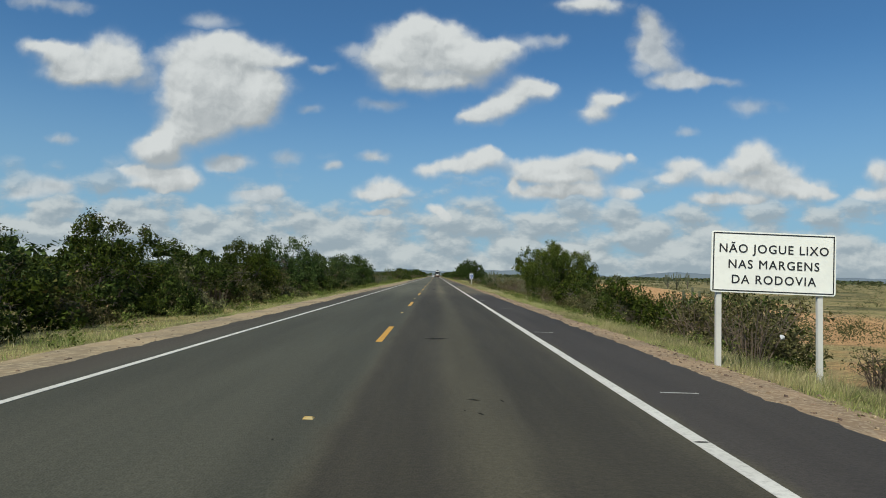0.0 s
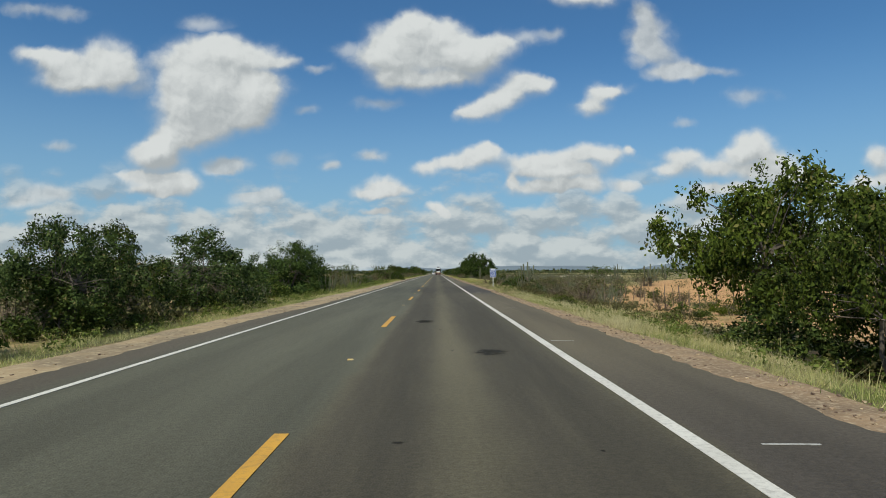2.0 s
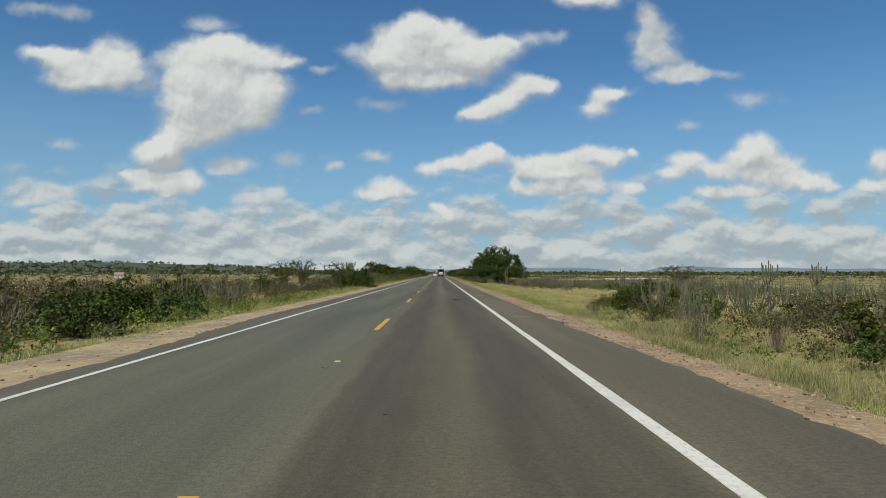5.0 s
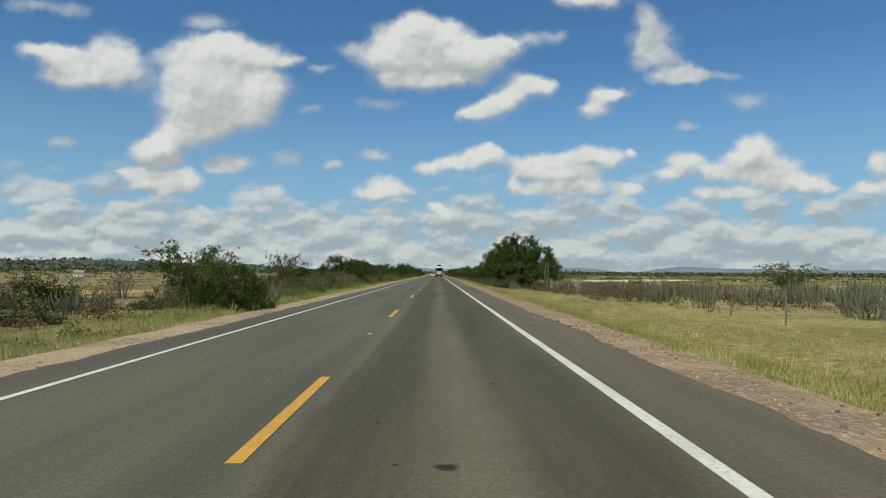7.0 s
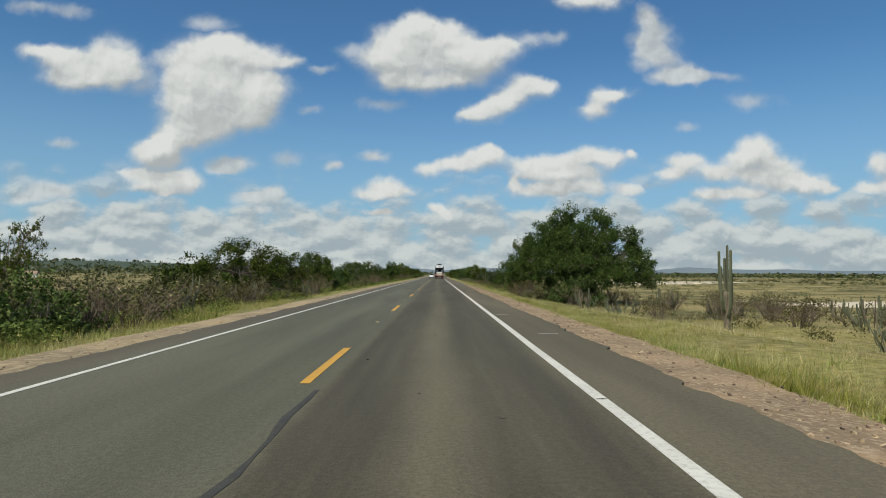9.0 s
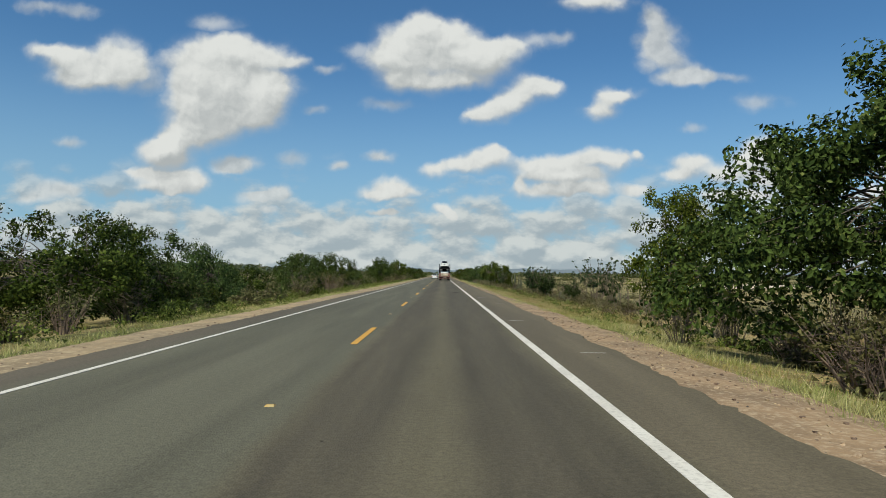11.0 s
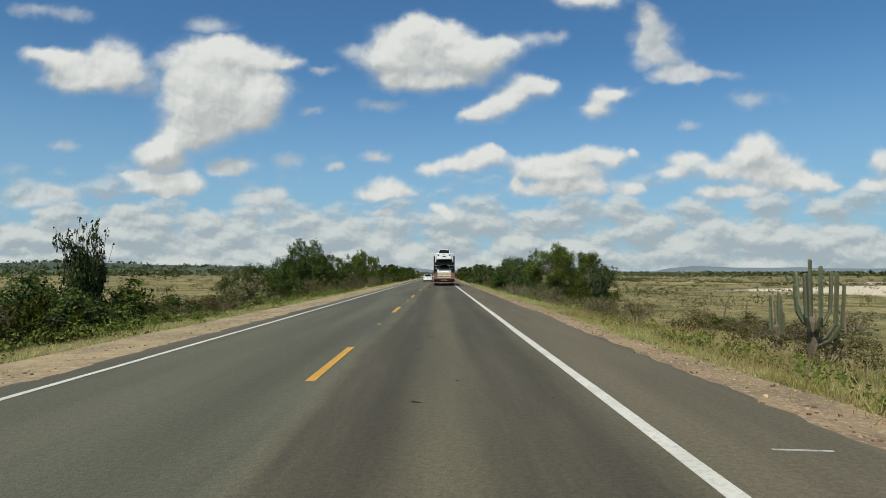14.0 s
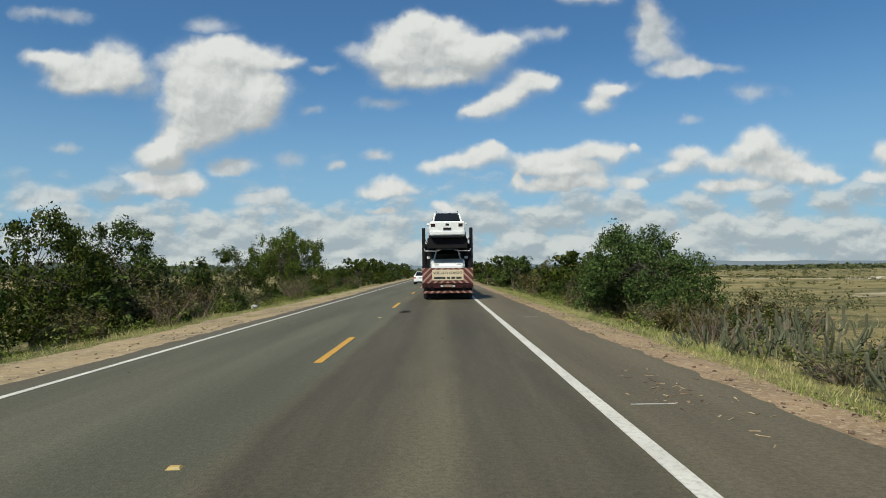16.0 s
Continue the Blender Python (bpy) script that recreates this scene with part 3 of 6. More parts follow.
# ---- mesh helpers ----
class Build:
    """Gathers points and faces for one mesh."""

    def __init__(self):
        self.points, self.faces = [], []

    def add(self, points, faces):
        n = len(self.points)
        self.points.extend(points)
        self.faces.extend([tuple(n + i for i in f) for f in faces])

    def box(self, x0, x1, y0, y1, z0, z1, bevel=0.0):
        bm = bmesh.new()
        bmesh.ops.create_cube(bm, size=1)
        for v in bm.verts:
            v.co = ((x0 + x1) / 2 + v.co.x * (x1 - x0), (y0 + y1) / 2 + v.co.y * (y1 - y0), (z0 + z1) / 2 + v.co.z * (z1 - z0))
        if bevel:
            bmesh.ops.bevel(bm, geom=bm.edges[:], offset=bevel, segments=2, affect="EDGES")
        self.take(bm)
        return self

    def take(self, bm):
        bm.verts.index_update()
        self.add([tuple(v.co) for v in bm.verts], [tuple(v.index for v in f.verts) for f in bm.faces])
        bm.free()

    def tube(self, path, radii, sides=6, cap=True):
        """A tapered tube along a list of points."""
        n = len(self.points)
        for i, p in enumerate(path):
            p = Vector(p)
            way = Vector(path[min(i + 1, len(path) - 1)]) - Vector(path[max(i - 1, 0)])
            q = way.to_track_quat("Z", "Y")
            for k in range(sides):
                a = 2 * math.pi * k / sides
                self.points.append(tuple(p + q @ Vector((math.cos(a) * radii[i], math.sin(a) * radii[i], 0))))
        for i in range(len(path) - 1):
            for k in range(sides):
                a, b = n + i * sides + k, n + i * sides + (k + 1) % sides
                self.faces.append((a, b, b + sides, a + sides))
        if cap:
            self.faces.append(tuple(n + (len(path) - 1) * sides + k for k in range(sides)))
            self.faces.append(tuple(n + k for k in reversed(range(sides))))
        return self

    def mesh(self, name, material, smooth=False):
        me = bpy.data.meshes.new(name)
        me.from_pydata(self.points, [], self.faces)
        me.materials.append(material)
        if smooth:
            me.shade_smooth()
        me.update()
        return me


def part(name, build, material, parent=None, label="", smooth=False):
    ob = new(name, build.mesh(name, material, smooth))
    ob.parent = parent
    if label:
        ob["label"] = label
    return ob


def thing(name, label, category, group="", place=None):
    ob = new(name)
    ob.empty_display_size = 0.3
    tagged(ob, label, category, group)
    if place is not None:
        ob.matrix_world = place
    return ob


# ---- terrain ----
def smooth(a, b, x):
    k = min(max((x - a) / (b - a), 0.0), 1.0)
    return k * k * (3 - 2 * k)


def ground_height(x, y):
    side = abs(x)
    z = -0.07
    if x > 0:
        z -= 0.06 * smooth(5.2, 6.2, side) + 0.42 * smooth(6.0, 9.0, side) + 0.55 * smooth(8.5, 14.0, side)
        z -= 0.8 * smooth(8.0, 13.0, side) * (smooth(80, 55, y) + 0.0)
        z += 0.45 * smooth(7.0, 11.0, side) * smooth(105, 125, y) * smooth(240, 215, y)
    else:
        z -= 0.05 * smooth(4.6, 5.4, side) + 0.25 * smooth(5.4, 8.5, side) + 0.35 * smooth(8.5, 14.0, side)
        z -= 0.5 * smooth(8.0, 13.0, side) * smooth(255, 285, y)
    away = smooth(12, 60, side)
    z += away * (noise.noise((x * 0.012, y * 0.012, 1.3)) * 1.6 - 0.6) + smooth(7, 12, side) * noise.noise((x * 0.15, y * 0.15, 4.0)) * 0.12
    far = math.hypot(x, y - 180)
    # red earth bank beside the pit
    if x > 15:
        z += 1.5 * math.exp(-((x - 38) / 9) ** 2 - ((y - 132) / 22) ** 2)
        z -= 1.6 * math.exp(-((x - 30) / 6) ** 2 - ((y - 104) / 16) ** 2)
    z += 36 * math.exp(-((far - 2200) / 520) ** 2) * smooth(0.14, 0.36, -x / max(y - 180, 200.0)) * (0.8 + 0.35 * noise.noise((x * 0.002, y * 0.002, 2.0)))
    z += smooth(700, 2600, far) * (2.5 + 3 * noise.noise((x * 0.0011, y * 0.0011, 7.0)))
    return z


def axis(near, step, far, grow):
    out, s = [0.0], step
    while out[-1] < far:
        if out[-1] > near:
            s *= grow
        out.append(out[-1] + s)
    return out


def build_ground():
    right = [0, 2.5, 4.4, 5.0, 5.6, 6.2, 6.8, 7.5, 8.2, 9.0, 10, 11, 12, 13, 14.5, 16, 18]
    s = 2.2
    while right[-1] < 4300:
        right.append(right[-1] + s)
        s *= 1.13
    xs = [-x for x in reversed(right[1:])] + right
    ys = [-400, -200, -90, -40]
    ys += [-30 + 3.0 * i for i in range(int(520 / 3))]
    s = 3.2
    while ys[-1] < 4750:
        ys.append(ys[-1] + s)
        s *= 1.06
    b = Build()
    nx = len(xs)
    b.points = [(x, y, ground_height(x, y)) for y in ys for x in xs]
    b.faces = [(j * nx + i, j * nx + i + 1, (j + 1) * nx + i + 1, (j + 1) * nx + i) for j in range(len(ys) - 1) for i in range(nx - 1)]
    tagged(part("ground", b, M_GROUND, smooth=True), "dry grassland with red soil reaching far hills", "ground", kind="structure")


def ragged_strip(name, x0, x1, y0, y1, z0, z1, material, step=1.2, wobble0=0.0, wobble1=0.0, depth=0.1, seed=1.0, label="", category="", narrow=None, narrow_left=0.0):
    """A long slab between two lengthwise edges that wander sideways."""
    b = Build()
    n = int((y1 - y0) / step) + 1
    for i in range(n + 1):
        y = y0 + (y1 - y0) * i / n
        a = x0 + wobble0 * (0.6 * noise.noise((y * 0.13, seed, 0)) + 0.5 * noise.noise((y * 0.6, seed, 5)) + 0.4 * noise.noise((y * 1.7, seed, 8)) + 0.3 * noise.noise((y * 4.3, seed, 2)))
        c = x1 + wobble1 * (0.6 * noise.noise((y * 0.13, seed + 9, 0)) + 0.5 * noise.noise((y * 0.6, seed + 9, 5)) + 0.4 * noise.noise((y * 1.7, seed + 9, 8)) + 0.3 * noise.noise((y * 4.3, seed + 9, 2)))
        if narrow:
            c += narrow * smooth(118, 138, y) * smooth(285, 262, y)
        a += narrow_left * (smooth(64, 80, y) * smooth(134, 120, y) + 0.9 * smooth(284, 300, y) * smooth(420, 400, y))
        za, zc = z0, z1
        b.points += [(a, y, za), (c, y, zc), (c, y, zc - depth), (a, y, za - depth)]
    for i in range(n):
        k = 4 * i
        b.faces += [(k, k + 1, k + 5, k + 4), (k + 1, k + 2, k + 6, k + 5), (k + 2, k + 3, k + 7, k + 6), (k + 3, k, k + 4, k + 7)]
    b.faces += [(3, 2, 1, 0), (4 * n, 4 * n + 1, 4 * n + 2, 4 * n + 3)]
    return tagged(part(name, b, material), label, category, kind="structure")


ROAD_END = 1500
build_ground()
ragged_strip("road", -4.5, 5.25, -40, ROAD_END, 0.0, 0.0, M_ASPHALT, 0.2, 0.22, 0.26, 0.1, 3.0, "two-lane grey asphalt highway with dark worn wheel tracks", "road", -0.28, 0.5)
ragged_strip("gravel_verge", 4.8, 6.3, -40, 700, -0.03, -0.11, M_GRAVEL, 0.8, 0.1, 0.34, 0.08, 21.0, "reddish gravel verge between asphalt shoulder and grass", "verge", 0.1)
ragged_strip("gravel_verge", -5.95, -3.8, -40, 700, -0.10, -0.02, M_GRAVEL_GREY, 0.8, 0.34, 0.0, 0.08, 33.0, "grey-brown gravel verge between asphalt shoulder and grass", "verge")
ragged_strip("edge_line", -3.555, -3.445, -40, 900, 0.006, 0.006, M_WHITE_LINE, 2.0, 0.02, 0.02, 0.004, 5.0, "worn white edge line painted on asphalt", "road marking")
ragged_strip("edge_line", 3.42, 3.58, -40, 900, 0.006, 0.006, M_WHITE_LINE, 2.0, 0.02, 0.02, 0.004, 7.0, "worn white edge line painted on asphalt", "road marking")

# yellow centre dashes, 4 m in every 16 m
DASH_SHIFT = {1: 0.44, 2: 0.28, 3: 0.2, 4: -0.52, 5: 0.29, 6: -0.15, 7: -0.24, 10: 0.03, 11: 0.09, 12: 0.43, 13: -0.52, 16: 0.5, 17: 0.12, 18: 0.21, 19: 0.27, 21: -0.51, 22: -0.7, 23: 0.05, 24: -0.27}
STUD_SHIFT = {0: -0.82, 1: 0.84, 2: -1.1, 3: -0.91, 4: 0.73, 5: -0.12, 9: -0.31, 10: 0.26, 11: -0.39, 12: 0.56, 15: 0.38, 16: 0.27, 17: -0.25, 18: -0.16, 20: -0.16, 22: 0.53}
dash = Build().box(-0.068, 0.068, 0, 4.0, 0.002, 0.007, 0.0).mesh("centre_dash", M_YELLOW_LINE)
stud = Build()
stud.points = [(-0.055, -0.05, 0), (0.055, -0.05, 0), (0.055, 0.05, 0), (-0.055, 0.05, 0), (-0.04, -0.02, 0.018), (0.04, -0.02, 0.018), (0.04, 0.02, 0.018), (-0.04, 0.02, 0.018)]
stud.faces = [(0, 1, 5, 4), (1, 2, 6, 5), (2, 3, 7, 6), (3, 0, 4, 7), (4, 5, 6, 7)]
stud = stud.mesh("road_stud", M_STUD)
for k in range(-2, 56):
    ob = new("centre_dash", dash)
    ob.location = (-0.09 - 0.06 * smooth(2, 6, k) - 0.06 * smooth(16, 22, k), 16 * k + DASH_SHIFT.get(k, 0), 0)
    tagged(ob, "worn yellow centre dash painted on asphalt", "road marking", "centre dashes", "structure")
    if k < 40:
        ob = new("road_stud", stud)
        ob.location = (-0.14 - 0.06 * smooth(3, 5, k), 16 * k + 10 + STUD_SHIFT.get(k, 0.1), 0.001)
        ob.rotation_euler.z = radians(6 * math.sin(k * 2.7))
        tagged(ob, "small worn yellow and white reflective stud on the asphalt", "road stud", "centre studs")

# ---- paint marks and tar patches on the road ----
def flat_shape(name, outline, z, thick, material):
    b = Build()
    n = len(outline)
    b.points = [(x, y, z) for x, y in outline] + [(x, y, z - thick) for x, y in outline]
    b.faces = [tuple(range(n))] + [(i, i + n, (i + 1) % n + n, (i + 1) % n) for i in range(n)]
    return b.mesh(name, material)


tick = Build().box(-0.24, 0.24, -0.018, 0.018, 0.001, 0.005).mesh("survey_mark", M_FADED_LINE)
for i, (x, y) in enumerate([(4.25 + 0.3 * smooth(9, 13, k), 10.98 + 20.374 * k) for k in range(-1, 21)] + [(3.96, 19.6), (3.94, 40.3), (3.93, 59.8), (3.96, 182.1), (3.93, 202.2), (3.9, 222), (4.0, 263.7), (4.1, 283.6), (4.07, 304.24), (4.07, 364.6)]):
    ob = new("survey_mark", tick)
    ob.location = (x, y, 0)
    ob.rotation_euler.z = radians(-4 + 5 * math.sin(i * 3.1))
    tagged(ob, "short thin white survey mark on the shoulder", "road marking", "survey marks", "structure")

def tar_patch(outline, label="dark irregular tar patch on the asphalt", material=None):
    """One patch whose rim wanders a little round the given corners."""
    rim = []
    for (xa, ya), (xb, yb) in zip(outline, outline[1:] + outline[:1]):
        for k in range(6):
            x, y = xa + (xb - xa) * k / 6, ya + (yb - ya) * k / 6
            rim.append((x + 0.07 * noise.noise((x * 4, y * 4, 1.0)), y + 0.1 * noise.noise((x * 4, y * 4, 7.0))))
    cx, cy = sum(p[0] for p in rim) / len(rim), sum(p[1] for p in rim) / len(rim)
    ob = new("tar_patch", flat_shape("tar_patch", [(x - cx, y - cy) for x, y in rim], 0.005, 0.004, material or M_PATCH))
    ob.location = (cx, cy, 0)
    tagged(ob, label, "road patch", "tar patches", "structure")


for x, y, rx, ry in ((1.14, 17.3, 0.34, 0.3), (0.97, 65.3, 0.36, 0.75), (1.26, 192.5, 0.3, 0.42), (1.26, 195.8, 0.38, 0.14), (1.26, 197.9, 0.26, 0.22), (1.3, 201.5, 0.3, 0.2), (0.45, 381, 0.3, 1.2)):
    tar_patch([(x + rx * math.cos(a), y + ry * math.sin(a)) for a in (0.3, 1.2, 2.2, 3.2, 4.0, 5.2)])
tar_patch([(1.98, 146.2), (2.82, 146.25), (2.86, 147.4), (2.1, 147.46)], "smooth dark tar patch on the asphalt")
tar_patch([(2.04, 145.1), (2.8, 145.15), (2.72, 145.75), (2.2, 145.8)])
tar_patch([(1.93, 57.4), (2.6, 57.5), (2.66, 58.4), (2.2, 58.6), (1.9, 58.1)])
tar_patch([(2.2, 293.9), (3.22, 293.95), (3.2, 295.25), (2.24, 295.2)], "faded rectangular tar patch on the asphalt")
ragged_strip("tar_seam", 0.07, 0.13, 192, 207, 0.004, 0.004, M_PATCH_SEAM, 0.5, 0.12, 0.12, 0.003, 11.0, "dark tar-filled seam along the asphalt", "road patch")
crack = Build().box(-0.1, 0.1, -0.035, 0.035, 0.0065, 0.009).mesh("line_crack", M_PATCH)
for i, (x, y) in enumerate(((3.5, 8.5), (3.5, 75.9), (3.49, 131), (3.5, 206.5), (3.5, 255.3), (3.52, 283.2), (3.5, 345.5))):
    ob = new("line_crack", crack)
    ob.location, ob.rotation_euler.z = (x, y, 0), radians(14 * math.sin(i * 2.3))
    tagged(ob, "dark tar-filled crack across the white line", "road patch", "line cracks", "structure")

chalk = flat_shape("chalk_mark", [(-0.11, -0.04), (0.1, -0.06), (0.08, -0.02), (-0.04, 0.0), (0.1, 0.03), (0.05, 0.06), (-0.1, 0.05), (0.0, 0.02)], 0.005, 0.003, M_CHALK)
for x, y in ((3.82, 345.3), (3.75, 304.42), (3.76, 304.6), (3.74, 304.78)):
    ob = new("chalk_mark", chalk)
    ob.location = (x, y, 0)
    tagged(ob, "small smudged yellow paint mark on the shoulder", "road marking", "survey marks", "structure")
spot_rng = random.Random(21)
blot_mesh = flat_shape("tar_spot", [(0.11 * math.cos(a) * k, 0.11 * math.sin(a) * k) for a, k in ((0.63 * j, 0.8 + 0.4 * noise.noise((j * 0.7, 4, 2))) for j in range(10))], 0.004, 0.003, M_PATCH)
for k in range(240):
    ob = new("tar_spot", blot_mesh)
    ob.location = (spot_rng.choice((spot_rng.uniform(0.4, 3.3), spot_rng.uniform(0.9, 1.9), spot_rng.uniform(-3.2, 4.6))), spot_rng.uniform(0, 410), 0)
    ob.scale = (spot_rng.uniform(0.15, 0.5 + (k < 60)), spot_rng.uniform(0.2, 0.6 + 1.2 * (k < 60)), 1)
    ob.rotation_euler.z = spot_rng.uniform(0, 6.28)
    tagged(ob, "small dark tar spot on the asphalt", "road patch", "tar spots", "structure")


# ---- plants ----
def leaves(b, rng, clumps, count, size, shell=0.5, broad=False):
    """Small leaves gathered in clumps (x, y, z, radius)."""
    clumps = np.array(clumps)
    sprigs = np.repeat(clumps, 9, axis=0)
    head = rng.normal(size=(len(sprigs), 3))
    head /= np.linalg.norm(head, axis=1)[:, None]
    head[:, 2] *= 0.75
    core = sprigs[:, :3] + head * (sprigs[:, 3] * rng.uniform(shell, 1.0, len(sprigs)))[:, None]
    weight = sprigs[:, 3] ** 2 * rng.uniform(0.5, 1.5, len(sprigs))
    pick = rng.choice(len(sprigs), count, p=weight / weight.sum())
    spill = np.clip(rng.normal(size=(count, 3)), -1.6, 1.6) * 0.2
    centre = core[pick] + spill * sprigs[pick, 3][:, None]
    way = head[pick] + spill * 1.5
    facing = way + (0, 0, 0.35) + rng.normal(size=(count, 3)) * 0.75
    facing /= np.linalg.norm(facing, axis=1)[:, None]
    along = np.cross(facing, rng.normal(size=(count, 3)))
    along /= np.linalg.norm(along, axis=1)[:, None]
    side = np.cross(along, facing)
    long = size * rng.uniform(0.6, 1.35, count)[:, None]
    pts = np.stack([centre - along * long * 0.5, centre + along * long * 0.2 + side * long * 0.36, centre + along * long * 0.5 - side * long * 0.3], 1).reshape(-1, 3)
    n = len(b.points)
    if broad:
        rise = facing * long * 0.08
        pts = np.stack([centre - along * long * 0.55, centre + side * long * 0.3 + rise, centre + along * long * 0.55, centre - side * long * 0.3 + rise], 1).reshape(-1, 3)
        b.points.extend(map(tuple, pts.tolist()))
        b.faces.extend((n + 4 * i, n + 4 * i + 1, n + 4 * i + 2, n + 4 * i + 3) for i in range(count))
        return
    b.points.extend(map(tuple, pts.tolist()))
    b.faces.extend((n + 3 * i, n + 3 * i + 1, n + 3 * i + 2) for i in range(count))


def grow_tree(name, label, category, leaf, seed, width=6.0, height=4.5, bottom=0.3, clumps=34, count=4200, size=0.2, stems=3, clump=0.85, flat_top=0.0, twigs=0, flare=0.0, broad=False):
    """A many-stemmed thorn tree: trunk with limbs, crown of leaf clumps."""
    rng = np.random.default_rng(seed)
    ob = thing(name, label, category)
    wood = Build()
    spots = []
    while len(spots) < clumps:
        a, r = rng.uniform(0, 2 * math.pi), math.sqrt(rng.uniform(0.02, 1.0))
        lobe = 1.0 + 0.22 * math.sin(2 * a + seed) + 0.14 * math.sin(3 * a + seed * 2.0)
        x, y = r * lobe * math.cos(a) * (width / 2 - clump * 0.5), r * lobe * math.sin(a) * (width / 2 - clump * 0.5)
        ceiling_z = height * (1 - (0.75 - flat_top) * r ** 2.4) - clump * 0.6
        floor_z = height * (bottom * (1.2 - 0.5 * r) + flare * r * r) + clump * 0.4
        if ceiling_z < floor_z + 0.05:
            ceiling_z = floor_z + 0.05
        z = floor_z + (ceiling_z - floor_z) * rng.uniform(0, 1) ** (1.1 if category == "shrub" else 0.7)
        spots.append((x, y, z, clump * rng.uniform(0.5, 1.1)))
    for s in range(stems):
        a = 2 * math.pi * s / stems + rng.uniform(-0.5, 0.5)
        lean = width * 0.13 * rng.uniform(0.5, 1.3)
        base = Vector((0.18 * math.cos(a), 0.18 * math.sin(a), -0.25))
        fork = Vector((lean * math.cos(a), lean * math.sin(a), height * rng.uniform(0.32, 0.5)))
        bend = base.lerp(fork, 0.5) + Vector(rng.normal(0, 0.1, 3))
        r = (0.011 if category == "shrub" else 0.014) * height * rng.uniform(0.7, 1.1)
        wood.tube([base, bend, fork], [r * 1.3, r, r * 0.75], 7)
        for spot in spots[s::stems]:
            tip = Vector(spot[:3])
            mid = fork.lerp(tip, 0.55) + Vector((0, 0, 0.12 * height * rng.uniform(-0.3, 0.6)))
            wood.tube([fork, mid, tip], [r * 0.4, r * 0.22, r * 0.08], 3, False)
            for _ in range(twigs):
                end = tip + Vector(rng.normal(0, 1, 3)) * spot[3] * 0.8
                wood.tube([mid.lerp(tip, 0.6), end], [r * 0.14, r * 0.04], 3, False)
    part("trunk", wood, M_BARK if not twigs else M_TWIG, ob)
    crown = Build()
    leaves(crown, rng, spots, count, size * 1.12, broad=broad)
    part("crown", crown, leaf, ob)
    return ob


def grow_tufted(seed, width=3.2, height=3.2, stems=9, dense=0.5):
    """A vase-shaped small tree: bare upright limbs that end in rosettes of round dark leaves."""
    rng = np.random.default_rng(seed)
    ob = thing("tufted_tree", "small vase-shaped tree with dark leaf tufts on bare limbs", "tree")
    wood, spots = Build(), []
    for s in range(stems):
        a = 2 * math.pi * s / stems + rng.uniform(-0.3, 0.3)
        out = width / 2 * rng.uniform(0.35, 1.0)
        base = Vector((0.1 * math.cos(a), 0.1 * math.sin(a), -0.25))
        fork = Vector((out * 0.24 * math.cos(a), out * 0.24 * math.sin(a), height * rng.uniform(0.22, 0.42)))
        spots.append((*(fork * 1.15), 0.34 * (0.6 + dense)))
        wood.tube([base, base.lerp(fork, 0.5) + Vector(rng.normal(0, 0.05, 3)), fork], [0.04, 0.03, 0.022], 5)
        for _ in range(5):
            b = a + rng.normal(0, 0.6)
            reach = out * rng.uniform(0.6, 1.1)
            tip = Vector((reach * math.cos(b), reach * math.sin(b), height * rng.uniform(0.55, 1.0)))
            mid = fork.lerp(tip, 0.5) + Vector((0.06 * math.cos(b), 0.06 * math.sin(b), -0.05))
            wood.tube([fork, mid, tip], [0.02, 0.014, 0.008], 4, False)
            spots.append((*tip, rng.uniform(0.09, 0.17)))
            for k in (0.35, 0.65):
                twig = fork.lerp(tip, k * rng.uniform(0.8, 1.2)) + Vector(rng.normal(0, 0.16, 3))
                wood.tube([fork.lerp(tip, k * 0.8), twig], [0.01, 0.005], 3, False)
                spots.append((*twig, rng.uniform(0.12, 0.3) * (0.5 + dense)))
    part("trunk", wood, M_TWIG, ob)
    crown = Build()
    leaves(crown, rng, spots, int(2600 + 3600 * dense), 0.125, 0.3, True)
    part("crown", crown, M_LEAF_TUFT, ob)
    return ob


